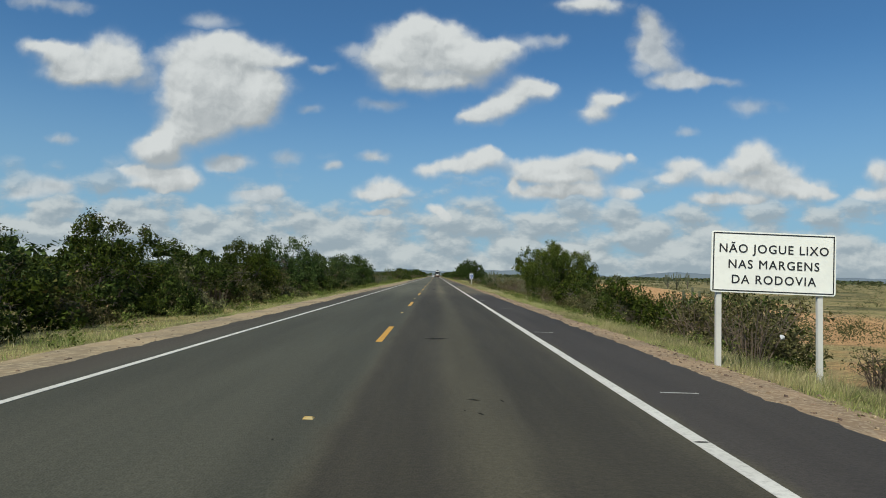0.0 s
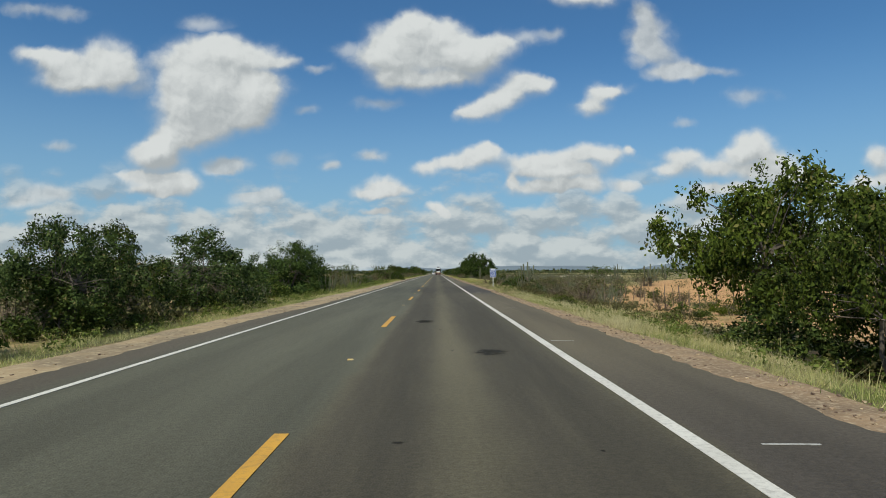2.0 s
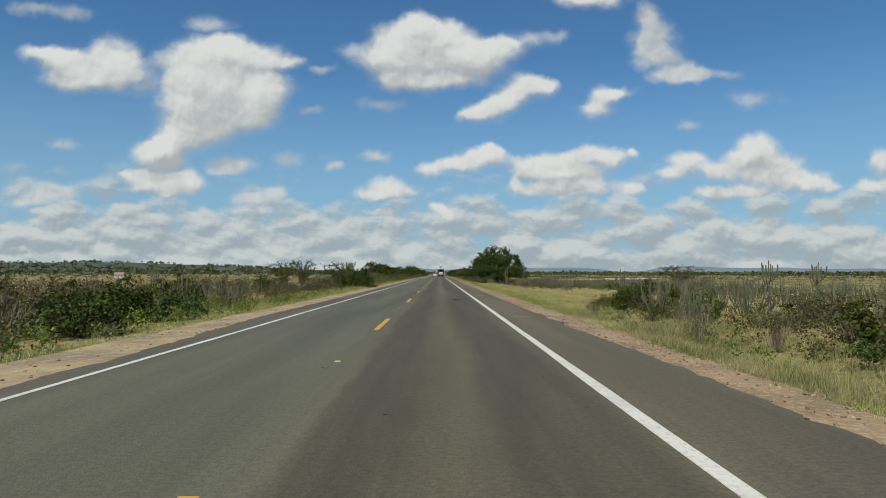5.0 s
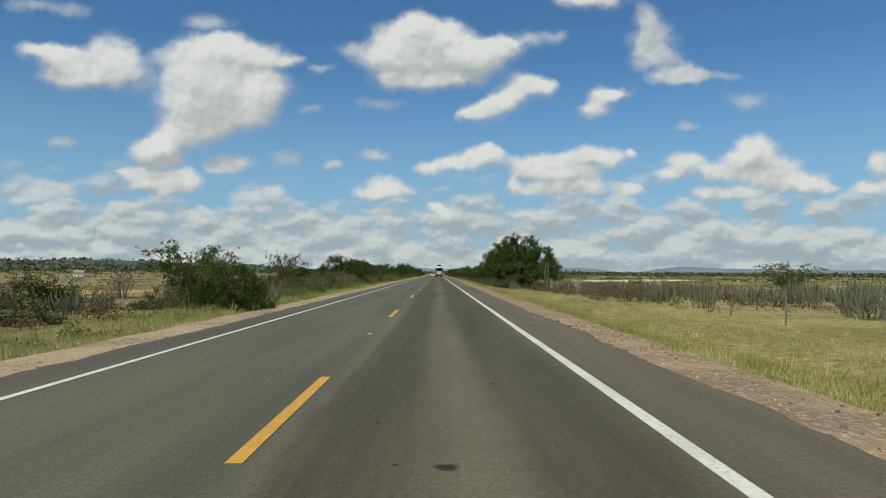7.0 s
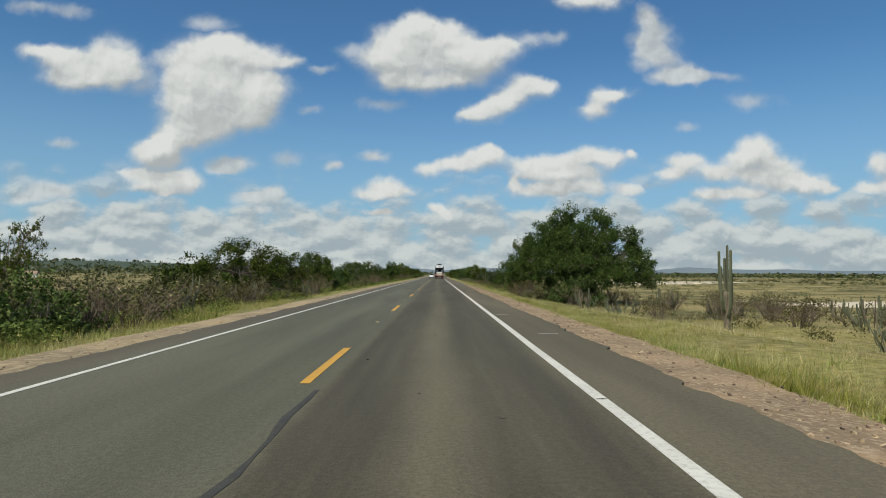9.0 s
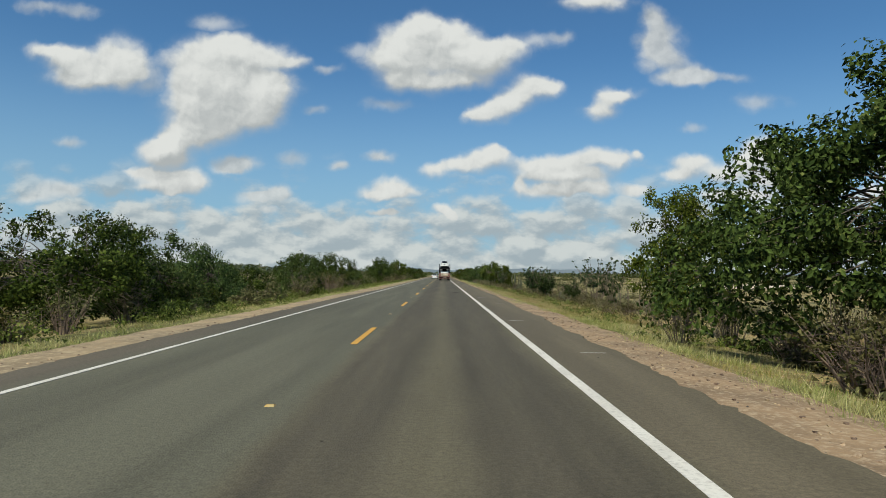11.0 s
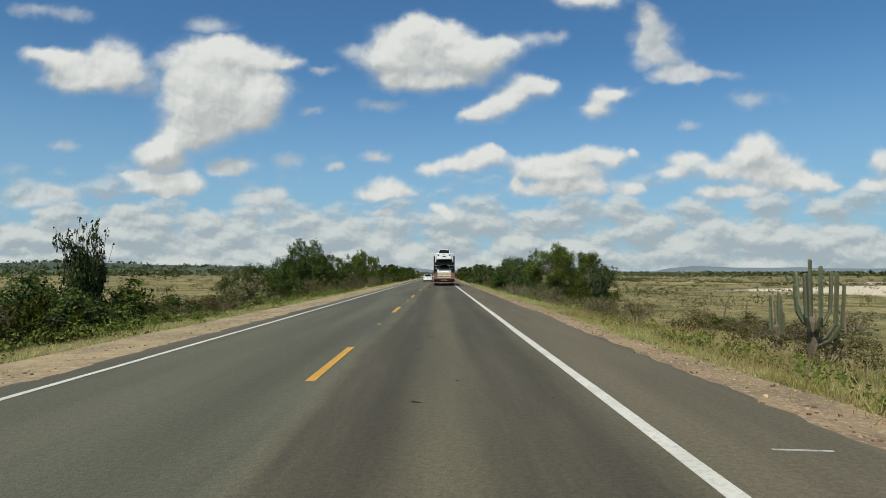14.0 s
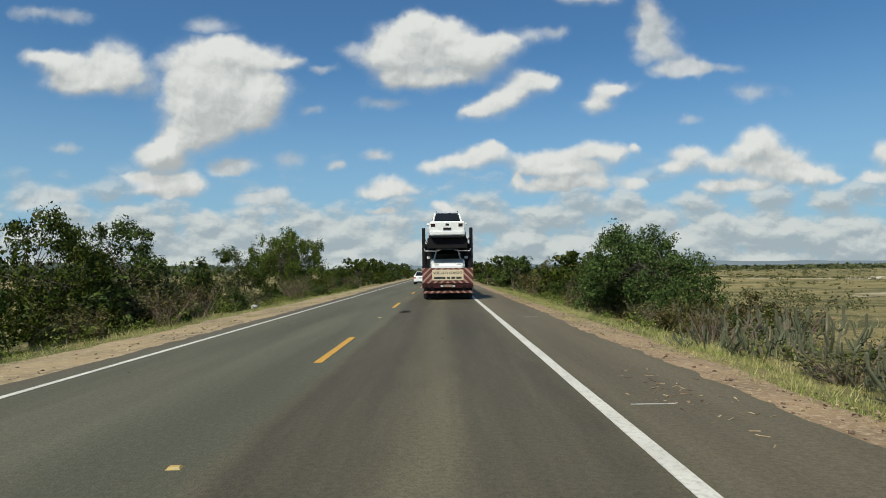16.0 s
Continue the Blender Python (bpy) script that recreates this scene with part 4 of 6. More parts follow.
def grow_feathery(seed, width=6.5, height=4.2, limbs=26):
    """A low-forking tree with long arching branches set with small leaves."""
    rng = np.random.default_rng(seed)
    ob = thing("feathery_tree", "open tree with arching feathery green branches", "tree")
    wood, spots = Build(), []
    for s in range(limbs):
        a = 2 * math.pi * s / limbs * 2 + rng.uniform(-0.4, 0.4)
        out, top = width / 2 * rng.uniform(0.4, 1.0), height * rng.uniform(0.55, 0.95)
        ca, sa = math.cos(a), math.sin(a)
        path = [Vector((0.12 * ca, 0.12 * sa, -0.25)), Vector((out * 0.25 * ca, out * 0.25 * sa, top * 0.45)), Vector((out * 0.6 * ca, out * 0.6 * sa, top * 0.88)), Vector((out * 0.85 * ca, out * 0.85 * sa, top)), Vector((out * 1.02 * ca, out * 1.02 * sa, top * 0.93))]
        wood.tube(path, [0.05, 0.036, 0.024, 0.014, 0.006], 5, False)
        for k in range(1, 4):
            for _ in range(4):
                start = path[k].lerp(path[k + 1], rng.uniform(0, 1))
                end = start + Vector((rng.normal(0.15 * ca, 0.26), rng.normal(0.15 * sa, 0.26), rng.normal(0.14, 0.2)))
                wood.tube([start, end], [0.009, 0.003], 3, False)
                spots.append((*start.lerp(end, 0.5), rng.uniform(0.1, 0.2)))
                spots.append((*end, rng.uniform(0.09, 0.17)))
        for _ in range(3):
            spots.append((*(path[1].lerp(path[2], rng.uniform(-0.6, 0.6)) + Vector(rng.normal(0, 0.3, 3))), rng.uniform(0.2, 0.36)))
    part("trunk", wood, M_TWIG, ob)
    crown = Build()
    leaves(crown, rng, spots, 15000, 0.085, 0.2)
    part("crown", crown, M_LEAF_BRIGHT, ob)
    return ob


def grow_scrub(seed, width=2.2, height=1.5):
    """Grey twiggy caatinga shrub with few leaves."""
    rng = np.random.default_rng(seed)
    ob = thing("dry_shrub", "grey twiggy shrub with sparse dull leaves", "shrub")
    wood, spots = Build(), []
    for s in range(26):
        a, r = rng.uniform(0, 2 * math.pi), rng.uniform(0.15, 1) * width / 2
        tip = Vector((r * math.cos(a), r * math.sin(a), height * rng.uniform(0.45, 1.0)))
        base = Vector((0.15 * math.cos(a), 0.15 * math.sin(a), -0.2))
        mid = base.lerp(tip, 0.5) + Vector((0, 0, 0.12))
        wood.tube([base, mid, tip], [0.022, 0.015, 0.005], 3, False)
        for _ in range(4):
            start = mid.lerp(tip, rng.uniform(-0.4, 0.95))
            end = start + Vector((rng.normal(0, 0.22), rng.normal(0, 0.22), abs(rng.normal(0.12, 0.2))))
            wood.tube([start, end], [0.008, 0.003], 3, False)
        spots.append((*tip, 0.3 * rng.uniform(0.6, 1.2)))
    part("branchwork", wood, M_TWIG, ob)
    crown = Build()
    leaves(crown, rng, spots, 620, 0.085)
    part("foliage", crown, M_LEAF_DULL, ob)
    return ob


def ribbed(b, path, r, ribs=6):
    """A ribbed cactus column with a rounded tip."""
    n, sides = len(b.points), ribs * 2
    path = [Vector(p) for p in path]
    way = (path[-1] - path[-2]).normalized()
    path = path + [path[-1] + way * r * 0.7, path[-1] + way * r]
    sizes = [r * 0.9] + [r] * (len(path) - 4) + [r * 0.97, r * 0.65, r * 0.12]
    for i, p in enumerate(path):
        q = (path[min(i + 1, len(path) - 1)] - path[max(i - 1, 0)]).to_track_quat("Z", "Y")
        for k in range(sides):
            a = 2 * math.pi * k / sides
            s = sizes[i] * (1.0 if k % 2 else 0.74)
            b.points.append(tuple(p + q @ Vector((s * math.cos(a), s * math.sin(a), 0))))
    for i in range(len(path) - 1):
        for k in range(sides):
            a, c = n + i * sides + k, n + i * sides + (k + 1) % sides
            b.faces.append((a, c, c + sides, a + sides))
    b.faces.append(tuple(n + (len(path) - 1) * sides + k for k in range(sides)))


def grow_mandacaru(seed, height=3.0, arms=9, spread=0.8, upright=0.8):
    """A candelabra cactus: woody foot and many upturned arms, each a part."""
    rng = np.random.default_rng(seed)
    ob = thing("column_cactus", "tall grey-green branching column cactus", "cactus")
    foot = Build()
    ribbed(foot, [(0, 0, -0.2), (0.02, 0, height * 0.2), (0, 0.03, height * 0.42)], 0.15, 6)
    part("trunk", foot, M_CACTUS_OLD, ob)
    for s in range(arms):
        a = 2 * math.pi * s / arms + rng.uniform(-0.3, 0.3)
        out = spread * rng.uniform(0.35, 1.0) * (0.15 if s == 0 else 1)
        z0 = height * rng.uniform(0.12, 0.38)
        top = height * (1.0 if s == 0 else rng.uniform(0.62, 0.97))
        x, y = math.cos(a), math.sin(a)
        path = [(0, 0, z0), (out * 0.55 * x, out * 0.55 * y, z0 + out * 0.3 + 0.05), (out * 0.92 * x, out * 0.92 * y, z0 + out * 0.8 + 0.15), (out * x, out * y, top * upright + (1 - upright) * z0), (out * x * 1.02, out * y * 1.02, top)]
        b = Build()
        ribbed(b, path, rng.uniform(0.048, 0.07), 5)
        part("arm", b, M_CACTUS, ob)
    return ob


def grow_clump(seed, stems=13, height=1.1, width=1.8):
    """A low thicket of leaning cactus stems, each a part."""
    rng = np.random.default_rng(seed)
    ob = thing("cactus_clump", "low thicket of leaning grey-green cactus stems", "cactus")
    for s in range(stems):
        a, r = rng.uniform(0, 2 * math.pi), math.sqrt(rng.uniform(0, 1)) * width / 2
        x, y = r * math.cos(a), r * math.sin(a)
        h = height * rng.uniform(0.5, 1.05) * (1.1 - 0.4 * r / width)
        lean = rng.uniform(0.05, 0.28)
        b = Build()
        ribbed(b, [(x * 0.7, y * 0.7, -0.15), (x * (0.8 + lean * 0.5), y * (0.8 + lean * 0.5), h * 0.35), (x * (1 + lean), y * (1 + lean), h * 0.75), (x * (1.02 + lean), y * (1.02 + lean), h)], rng.uniform(0.026, 0.043), 3)
        for _ in range(rng.integers(1, 4)):
            a2, k = rng.uniform(0, 6.28), rng.uniform(0.3, 0.6)
            px, py = x * (0.85 + lean * 0.6), y * (0.85 + lean * 0.6)
            ribbed(b, [(px, py, h * k), (px + 0.12 * math.cos(a2), py + 0.12 * math.sin(a2), h * k + 0.06), (px + 0.2 * math.cos(a2), py + 0.2 * math.sin(a2), h * k + 0.35 * rng.uniform(0.5, 1))], 0.025, 3)
        part("stem", b, M_CACTUS if rng.uniform() < 0.7 else M_CACTUS_OLD, ob)
    return ob


PROTOS, USED = {}, set()


def proto(kind):
    """The first plant of each kind and its nominal width and height."""
    if kind not in PROTOS:
        PROTOS[kind] = {
            "tree_a": lambda: (grow_tree("thorn_tree", "green many-stemmed thorn tree with spreading crown", "tree", M_LEAF_BRIGHT, 11, 6.5, 4.8, 0.12, 84, 24000, 0.1, 4, 0.75, 0.5, 0, 0.22, True), 6.5, 4.8),
            "tree_b": lambda: (grow_tree("thorn_tree", "dark green bushy thorn tree beside the road", "tree", M_LEAF, 23, 6.0, 4.5, 0.08, 56, 15000, 0.105, 5, 0.7, 0.15), 6.0, 4.5),
            "tree_c": lambda: (grow_tree("thorn_tree", "dull green thorn tree with uneven crown", "tree", M_LEAF, 37, 5.5, 4.6, 0.12, 44, 13000, 0.1, 4, 0.66, 0.3, 0, 0.16), 5.5, 4.6),
            "round_a": lambda: (grow_tree("round_tree", "dense dark green round tree with foliage to the ground", "tree", M_LEAF_ROUND, 41, 7.0, 5.0, 0.03, 80, 30000, 0.108, 5, 0.85, 0.1), 7.0, 5.0),
            "round_b": lambda: (grow_tree("round_tree", "large dense dark green round tree with foliage to the ground", "tree", M_LEAF_ROUND, 43, 13.2, 8.6, 0.07, 270, 118000, 0.118, 6, 1.0, 0.16, 0, 0.1, True), 13.2, 8.6),
            "shrub_a": lambda: (grow_tree("green_shrub", "dense green shrub growing to the ground", "shrub", M_LEAF, 61, 3.0, 2.1, 0.03, 34, 5400, 0.09, 5, 0.46, 0.1), 3.0, 2.1),
            "shrub_b": lambda: (grow_tree("dull_shrub", "dull green leafy shrub in dry grass", "shrub", M_LEAF_DULL, 67, 2.8, 1.9, 0.04, 28, 4000, 0.088, 5, 0.44, 0.2), 2.8, 1.9),
            "shrub_c": lambda: (grow_tree("green_shrub", "yellow-green leafy shrub beside the road", "shrub", M_LEAF_BRIGHT, 71, 3.0, 2.2, 0.04, 30, 4600, 0.09, 5, 0.46, 0.2), 3.0, 2.2),
            "shrub_d": lambda: (grow_tree("dull_shrub", "dull green leafy shrub in dry grass", "shrub", M_LEAF_DULL, 103, 2.8, 1.9, 0.03, 22, 2100, 0.112, 4, 0.5, 0.2), 2.8, 1.9),
            "shrub_e": lambda: (grow_tree("dark_shrub", "dense dark green shrub behind the verge", "shrub", M_LEAF, 107, 3.0, 2.0, 0.03, 24, 2300, 0.118, 4, 0.52, 0.15), 3.0, 2.0),
            "tree_d": lambda: (grow_tree("thorn_tree", "tall narrow leafy tree growing from the verge", "tree", M_LEAF_BRIGHT, 113, 4.4, 6.3, 0.05, 70, 15000, 0.11, 4, 0.72, 0.35, 0, 0.12, True), 4.4, 6.3),
            "tree_f": lambda: (grow_tree("thorn_tree", "dark green thorn tree in a far roadside row", "tree", M_LEAF, 109, 6.0, 4.4, 0.08, 36, 2100, 0.3, 4, 0.8, 0.2), 6.0, 4.4),
            "tuft_a": lambda: (grow_tufted(131), 3.2, 3.2),
            "tuft_b": lambda: (grow_tufted(137, 3.4, 3.0, 11, 1.0), 3.4, 3.0),
            "tuft_c": lambda: (grow_tufted(151, 5.2, 4.0, 8, 0.1), 5.2, 4.0),
            "feather_a": lambda: (grow_feathery(139), 6.5, 4.2),
            "feather_b": lambda: (grow_feathery(149, 5.0, 3.6, 20), 5.0, 3.6),
            "scrub_a": lambda: (grow_scrub(73), 2.2, 1.5),
            "scrub_b": lambda: (grow_scrub(79, 2.6, 1.3), 2.6, 1.3),
            "cactus_a": lambda: (grow_mandacaru(83, 3.0, 9, 0.85), 1.8, 3.0),
            "cactus_b": lambda: (grow_mandacaru(89, 3.0, 7, 0.5, 0.5), 1.0, 3.0),
            "clump_a": lambda: (grow_clump(97), 2.2, 1.1),
            "clump_b": lambda: (grow_clump(101, 17, 1.3, 2.6), 3.0, 1.3),
        }[kind]()
    return PROTOS[kind]


GROUPS = {"tree": "roadside trees", "roun": "roadside trees", "tuft": "tufted trees", "feat": "feathery trees", "shru": "roadside shrubs", "scru": "dry shrubs", "cact": "column cacti", "clum": "cactus clumps"}


def plant(kind, x, y, width, height, turn=0.0, base=None, label=""):
    ob, w, h = proto(kind)
    h *= 0.9 if kind[:4] in ("tree", "roun", "shru") else 1.0
    z = ground_height(x, y) - 0.05 if base is None else base
    m = pose(x, y, z, 0, 0, turn) @ Matrix.Diagonal((width / w, width / w, height / h, 1))
    if kind in USED:
        ob = copy_thing(ob, m @ Matrix.Diagonal(tuple(1 / s for s in ob.scale) + (1,)))
    else:
        USED.add(kind)
        ob.matrix_world = m
    tagged(ob, label, group=GROUPS[kind[:4]])
    return ob


# trees and large plants that stand out: kind, x, y, width, height, turn
for row in (
    ("shrub_e", -11.0, 10.0, 3.6, 2.2, 30), ("shrub_e", -11.6, 14.5, 3.8, 2.4, 130), ("shrub_a", -10.8, 18.0, 3.4, 1.9, 230), ("shrub_e", -11.4, 22.0, 3.8, 2.3, 300), ("shrub_e", -11.6, 27.0, 3.6, 2.2, 10), ("tree_b", -12.4, 29, 6.0, 4.2, 20), ("tree_b", -12.6, 14, 6.0, 3.9, 80), ("tree_c", -12.8, 20.5, 5.6, 3.8, 10), ("tree_c", -12.4, 37, 6.0, 3.9, 140), ("tree_b", -11.2, 43.5, 5.5, 3.9, 30), ("tree_c", -12.6, 49, 5.0, 3.8, 200),
    ("round_a", -12.0, 57.5, 6.4, 5.6, 250), ("tree_c", -9.9, 66, 4.6, 3.8, 60), ("tree_b", -10.8, 78, 6.6, 4.1, 100), ("tree_b", -12.2, 72, 6.4, 4.2, 200), ("tree_c", -12.4, 84.5, 6.0, 3.7, 300), ("clump_b", -10.6, 88, 2.8, 1.2, 300), ("clump_a", -12.2, 90.5, 2.4, 1.1, 30), ("cactus_b", -46, 140, 2.2, 4.4, 0), ("cactus_a", -43, 141, 2.0, 4.0, 70), ("cactus_a", -43, 212, 1.8, 3.6, 20), ("cactus_a", -39.6, 213, 1.7, 3.6, 160),
    ("round_a", -12.6, 105.6, 8.8, 5.6, 0), ("shrub_c", -12.8, 97, 5.0, 2.5, 15),
):
    plant(*row)
for row in (
    ("round_a", -7.0, 181.6, 3.0, 2.2, 100), ("feather_b", -9.6, 184, 4.6, 3.0, 40), ("feather_a", -14.8, 223, 4.4, 4.2, 120), ("feather_a", -23.5, 228, 6.2, 4.7, 10), ("feather_b", -28.5, 234, 6.4, 4.4, 70), ("tree_c", -12.1, 244, 7.0, 4.6, 30), ("tree_c", -13.0, 256, 6.0, 4.0, 200),
    ("round_a", -12.6, 267, 7.5, 5.0, 70), ("tree_b", -13.2, 274.5, 6.5, 4.9, 10), ("round_a", -12.8, 282.5, 6.0, 4.8, 150), ("shrub_a", -12.2, 277.5, 4.6, 3.1, 200), ("round_a", -13.4, 290, 6.2, 3.6, 60), ("shrub_c", -11.5, 291, 3.2, 3.0, 0),
    ("tree_b", -12.2, 305.6, 6.0, 4.4, 40), ("round_a", -12.4, 309.4, 6.0, 4.9, 100), ("shrub_a", -10.6, 308.6, 4.0, 2.6, 20), ("shrub_e", -10.4, 313.2, 4.0, 2.5, 90), ("round_a", -13.4, 313, 7.6, 5.1, 210), ("tree_c", -10.8, 316.5, 5.4, 4.7, 33), ("shrub_a", -10.6, 320.4, 3.8, 2.1, 0), ("shrub_e", -11.2, 323.6, 4.0, 2.2, 60), ("shrub_a", -10.8, 326.2, 3.6, 2.1, 170), ("shrub_c", -10.8, 327, 3.0, 1.6, 90), ("tuft_b", -11.2, 334.4, 2.3, 4.5, 90), ("shrub_b", -12.7, 358, 5.6, 2.7, 40), ("shrub_b", -12.2, 351, 3.4, 1.9, 160), ("shrub_a", -10.4, 328.6, 4.0, 2.3, 70), ("shrub_e", -10.2, 331.4, 3.8, 2.2, 140), ("shrub_a", -11.4, 333.2, 4.4, 2.3, 250), ("shrub_e", -10.4, 335.0, 3.6, 2.1, 20), ("shrub_a", -11.2, 337.4, 3.6, 2.0, 310), ("shrub_e", -10.8, 341.4, 2.6, 1.7, 100), ("shrub_e", -12.4, 343, 2.6, 1.6, 10), ("shrub_b", -9.6, 337, 2.4, 1.0, 200), ("shrub_b", -10.6, 346, 2.4, 1.0, 290),
):
    plant(*row)
for row in (
    ("round_a", -11.3, 371, 6.6, 6.2, 300), ("tree_b", -11.6, 379, 5.4, 4.6, 80), ("tree_b", -10.6, 382, 6.0, 4.4, 220), ("tree_c", -13.6, 364, 6, 3.6, 20), ("shrub_a", -10.8, 389, 4.6, 3.2, 10), ("tree_c", -10.0, 395, 4.4, 3.7, 130), ("tree_a", -10.6, 408, 5.6, 5.8, 60), ("shrub_a", -9.6, 424, 5, 2.8, 10), ("tree_f", -10, 446, 6.5, 4.4, 200), ("tree_f", -10.8, 470, 8, 5.0, 100),
    ("tree_f", -10.4, 496, 8, 4.6, 310), ("tree_f", -10.2, 525, 8, 4.8, 20), ("tree_f", -11, 560, 9, 5.2, 190),
):
    plant(*row)
for row in (
    ("tree_a", 12.6, 67.6, 7.6, 6.5, 30), ("shrub_a", 12.4, 66.6, 4.6, 2.6, 140), ("shrub_e", 14.6, 64.0, 4.6, 2.8, 40), ("tree_c", 13.4, 62.6, 6.0, 5.6, 110), ("shrub_a", 12.4, 54.6, 6.2, 4.2, 10), ("tree_c", 11.3, 60, 4.6, 4.8, 200), ("shrub_a", 13.6, 48.5, 5.6, 3.7, 90), ("shrub_a", 11.4, 44.0, 4.2, 3.1, 190), ("shrub_a", 11.0, 36.0, 4.2, 3.0, 260), ("scrub_a", 12.8, 26.5, 5.0, 2.7, 40), ("scrub_b", 10.4, 21.5, 3.2, 2.0, 110), ("shrub_b", 10.9, 22.6, 4.0, 1.9, 30), ("shrub_e", 12.4, 24.6, 3.4, 1.9, 70), ("shrub_b", 12.2, 31.5, 3.4, 2.0, 0),
    ("cactus_a", 11.6, 119, 2.3, 3.1, 0), ("shrub_c", 8.7, 83, 1.7, 0.8, 40), ("shrub_c", 14.5, 80, 2.4, 1.1, 0), ("shrub_b", 12.6, 85, 1.9, 0.9, 90), ("scrub_a", 16, 88, 2.6, 1.2, 10), ("shrub_c", 18.5, 84, 2.6, 1.3, 200), ("clump_b", 14.2, 95, 3.0, 1.4, 30), ("clump_b", 13, 104, 3.2, 1.5, 110), ("scrub_b", 20.5, 96, 2.6, 1.1, 50), ("shrub_b", 24, 101, 2.4, 1.0, 70), ("scrub_a", 11.6, 91, 2.9, 1.9, 40), ("scrub_b", 12.6, 96, 3.0, 1.7, 0), ("scrub_a", 11.6, 101, 3.0, 1.8, 200), ("cactus_b", 16.5, 41, 1.5, 2.9, 50), ("round_b", 14.2, 257, 13.2, 8.6, 60), ("cactus_b", 13.5, 225.3, 1.1, 3.5, 20), ("cactus_b", 19.5, 175, 1.1, 2.6, 80),
):
    plant(*row)
for row in (
    ("tree_d", 11.3, 269.1, 3.9, 5.6, 120), ("shrub_a", 12.6, 250.5, 5, 2.6, 20), ("shrub_a", 15.5, 262, 5, 3.0, 170), ("shrub_e", 11.4, 256.5, 3.6, 2.2, 250), ("shrub_e", 12.6, 263.5, 4.2, 1.9, 80),
    ("tuft_a", 11.1, 310.4, 3.4, 3.2, 70), ("tuft_c", 16.2, 303.5, 6.2, 4.3, 210), ("tuft_c", 11.9, 282.2, 2.8, 3.4, 130), ("tuft_b", 13.2, 300.5, 2.4, 2.2, 20), ("tuft_b", 11.5, 305.0, 3.4, 3.0, 50), ("cactus_a", 11.2, 327.8, 1.75, 2.7, 140), ("scrub_a", 11.7, 328.4, 2.4, 1.1, 0), ("cactus_b", 12.5, 332, 0.9, 1.9, 10),
    ("tree_a", 11.0, 363.7, 6.0, 4.7, 20), ("tree_b", 12.6, 359.2, 4.6, 4.0, 60), ("shrub_a", 12.0, 364.6, 3.6, 2.0, 0), ("shrub_a", 12.6, 358.5, 3.5, 2.4, 200), ("round_a", 10.4, 384.5, 6.4, 4.5, 90), ("clump_b", 10.2, 372, 3.0, 1.2, 0), ("clump_b", 11.6, 376, 3.2, 1.2, 80), ("clump_b", 10.5, 379, 3.0, 1.1, 150), ("clump_a", 9.6, 375.2, 2.4, 0.9, 220), ("tree_c", 11.1, 390.6, 5.0, 4.6, 10), ("tuft_a", 11.5, 351.4, 2.6, 3.0, 160), ("scrub_a", 10.2, 347, 2.2, 0.9, 30), ("scrub_b", 12.4, 354.6, 2.4, 0.9, 200), ("scrub_b", 13.4, 349, 2.4, 0.8, 110),
):
    plant(*row)
for row in (
    ("shrub_a", 10.5, 400, 4, 2.8, 0), ("shrub_b", 10.2, 412, 5, 2.8, 80), ("tree_f", 9.8, 428, 5.5, 4.0, 160), ("tree_f", 10.4, 448, 6.5, 4.6, 240), ("shrub_a", 10, 470, 6, 3.0, 10), ("tree_f", 10.5, 500, 8, 4.6, 190), ("tree_f", 10.5, 540, 9, 5.0, 20),
    ("feather_a", 53, 249, 11.0, 5.2, 0), ("cactus_a", 60, 210, 3.0, 4.6, 0), ("cactus_a", 72, 190, 3.0, 5.0, 60), ("cactus_a", 73, 200, 2.8, 4.9, 10), ("cactus_a", 79.5, 201, 2.2, 5.3, 100), ("cactus_a", 42, 190, 2.4, 4.2, 30), ("cactus_a", 29, 129, 2.6, 2.9, 60), ("scrub_a", 28.4, 130, 3.2, 1.9, 60),
):
    plant(*row)

# stretches of open grass, x and y ranges
OPEN_GRASS = ((9.0, 17.5, 343, 357.5), (-11.2, -6.0, 150, 181), (7.5, 12.4, 314, 330), (7.5, 11.0, 284, 314), (7.5, 10.6, 66, 100), (7, 11.2, 270, 286))


# looser growth by stretch: kinds, count, x range, y range, width range, height range
def scatter(rng, rows):
    for kinds, count, xa, xb, ya, yb, wa, wb, ha, hb in rows:
        kinds = kinds.split()
        for _ in range(count):
            kind, x, y = rng.choice(kinds), rng.uniform(xa, xb), rng.uniform(ya, yb)
            width, height, turn = rng.uniform(wa, wb), rng.uniform(ha, hb), rng.uniform(0, 360)
            if not any(x0 < x < x1 and y0 < y < y1 for x0, x1, y0, y1 in OPEN_GRASS):
                plant(kind, x, y, width, height, turn)


rng = random.Random(5)
scatter(rng, (
    ("tree_f", 14, -24, -15, -6, 66, 4.5, 7, 3.0, 4.4), ("shrub_a shrub_e shrub_d scrub_a", 30, -12, -9.2, 2, 84, 2.4, 4.0, 1.4, 2.4), ("shrub_b scrub_a scrub_b clump_a", 12, -26, -14, 66, 110, 2, 4, 1.2, 2.4),
    ("shrub_e scrub_b shrub_d shrub_e clump_b clump_b", 76, -18, -8.2, 104, 152, 2.2, 3.6, 1.1, 2.0), ("scrub_a shrub_d clump_b scrub_b", 46, -24, -11.5, 140, 184, 1.8, 3.4, 0.9, 1.6), ("shrub_d scrub_a shrub_e", 26, -36, -18, 140, 220, 2.5, 4.5, 1.4, 2.6),
))
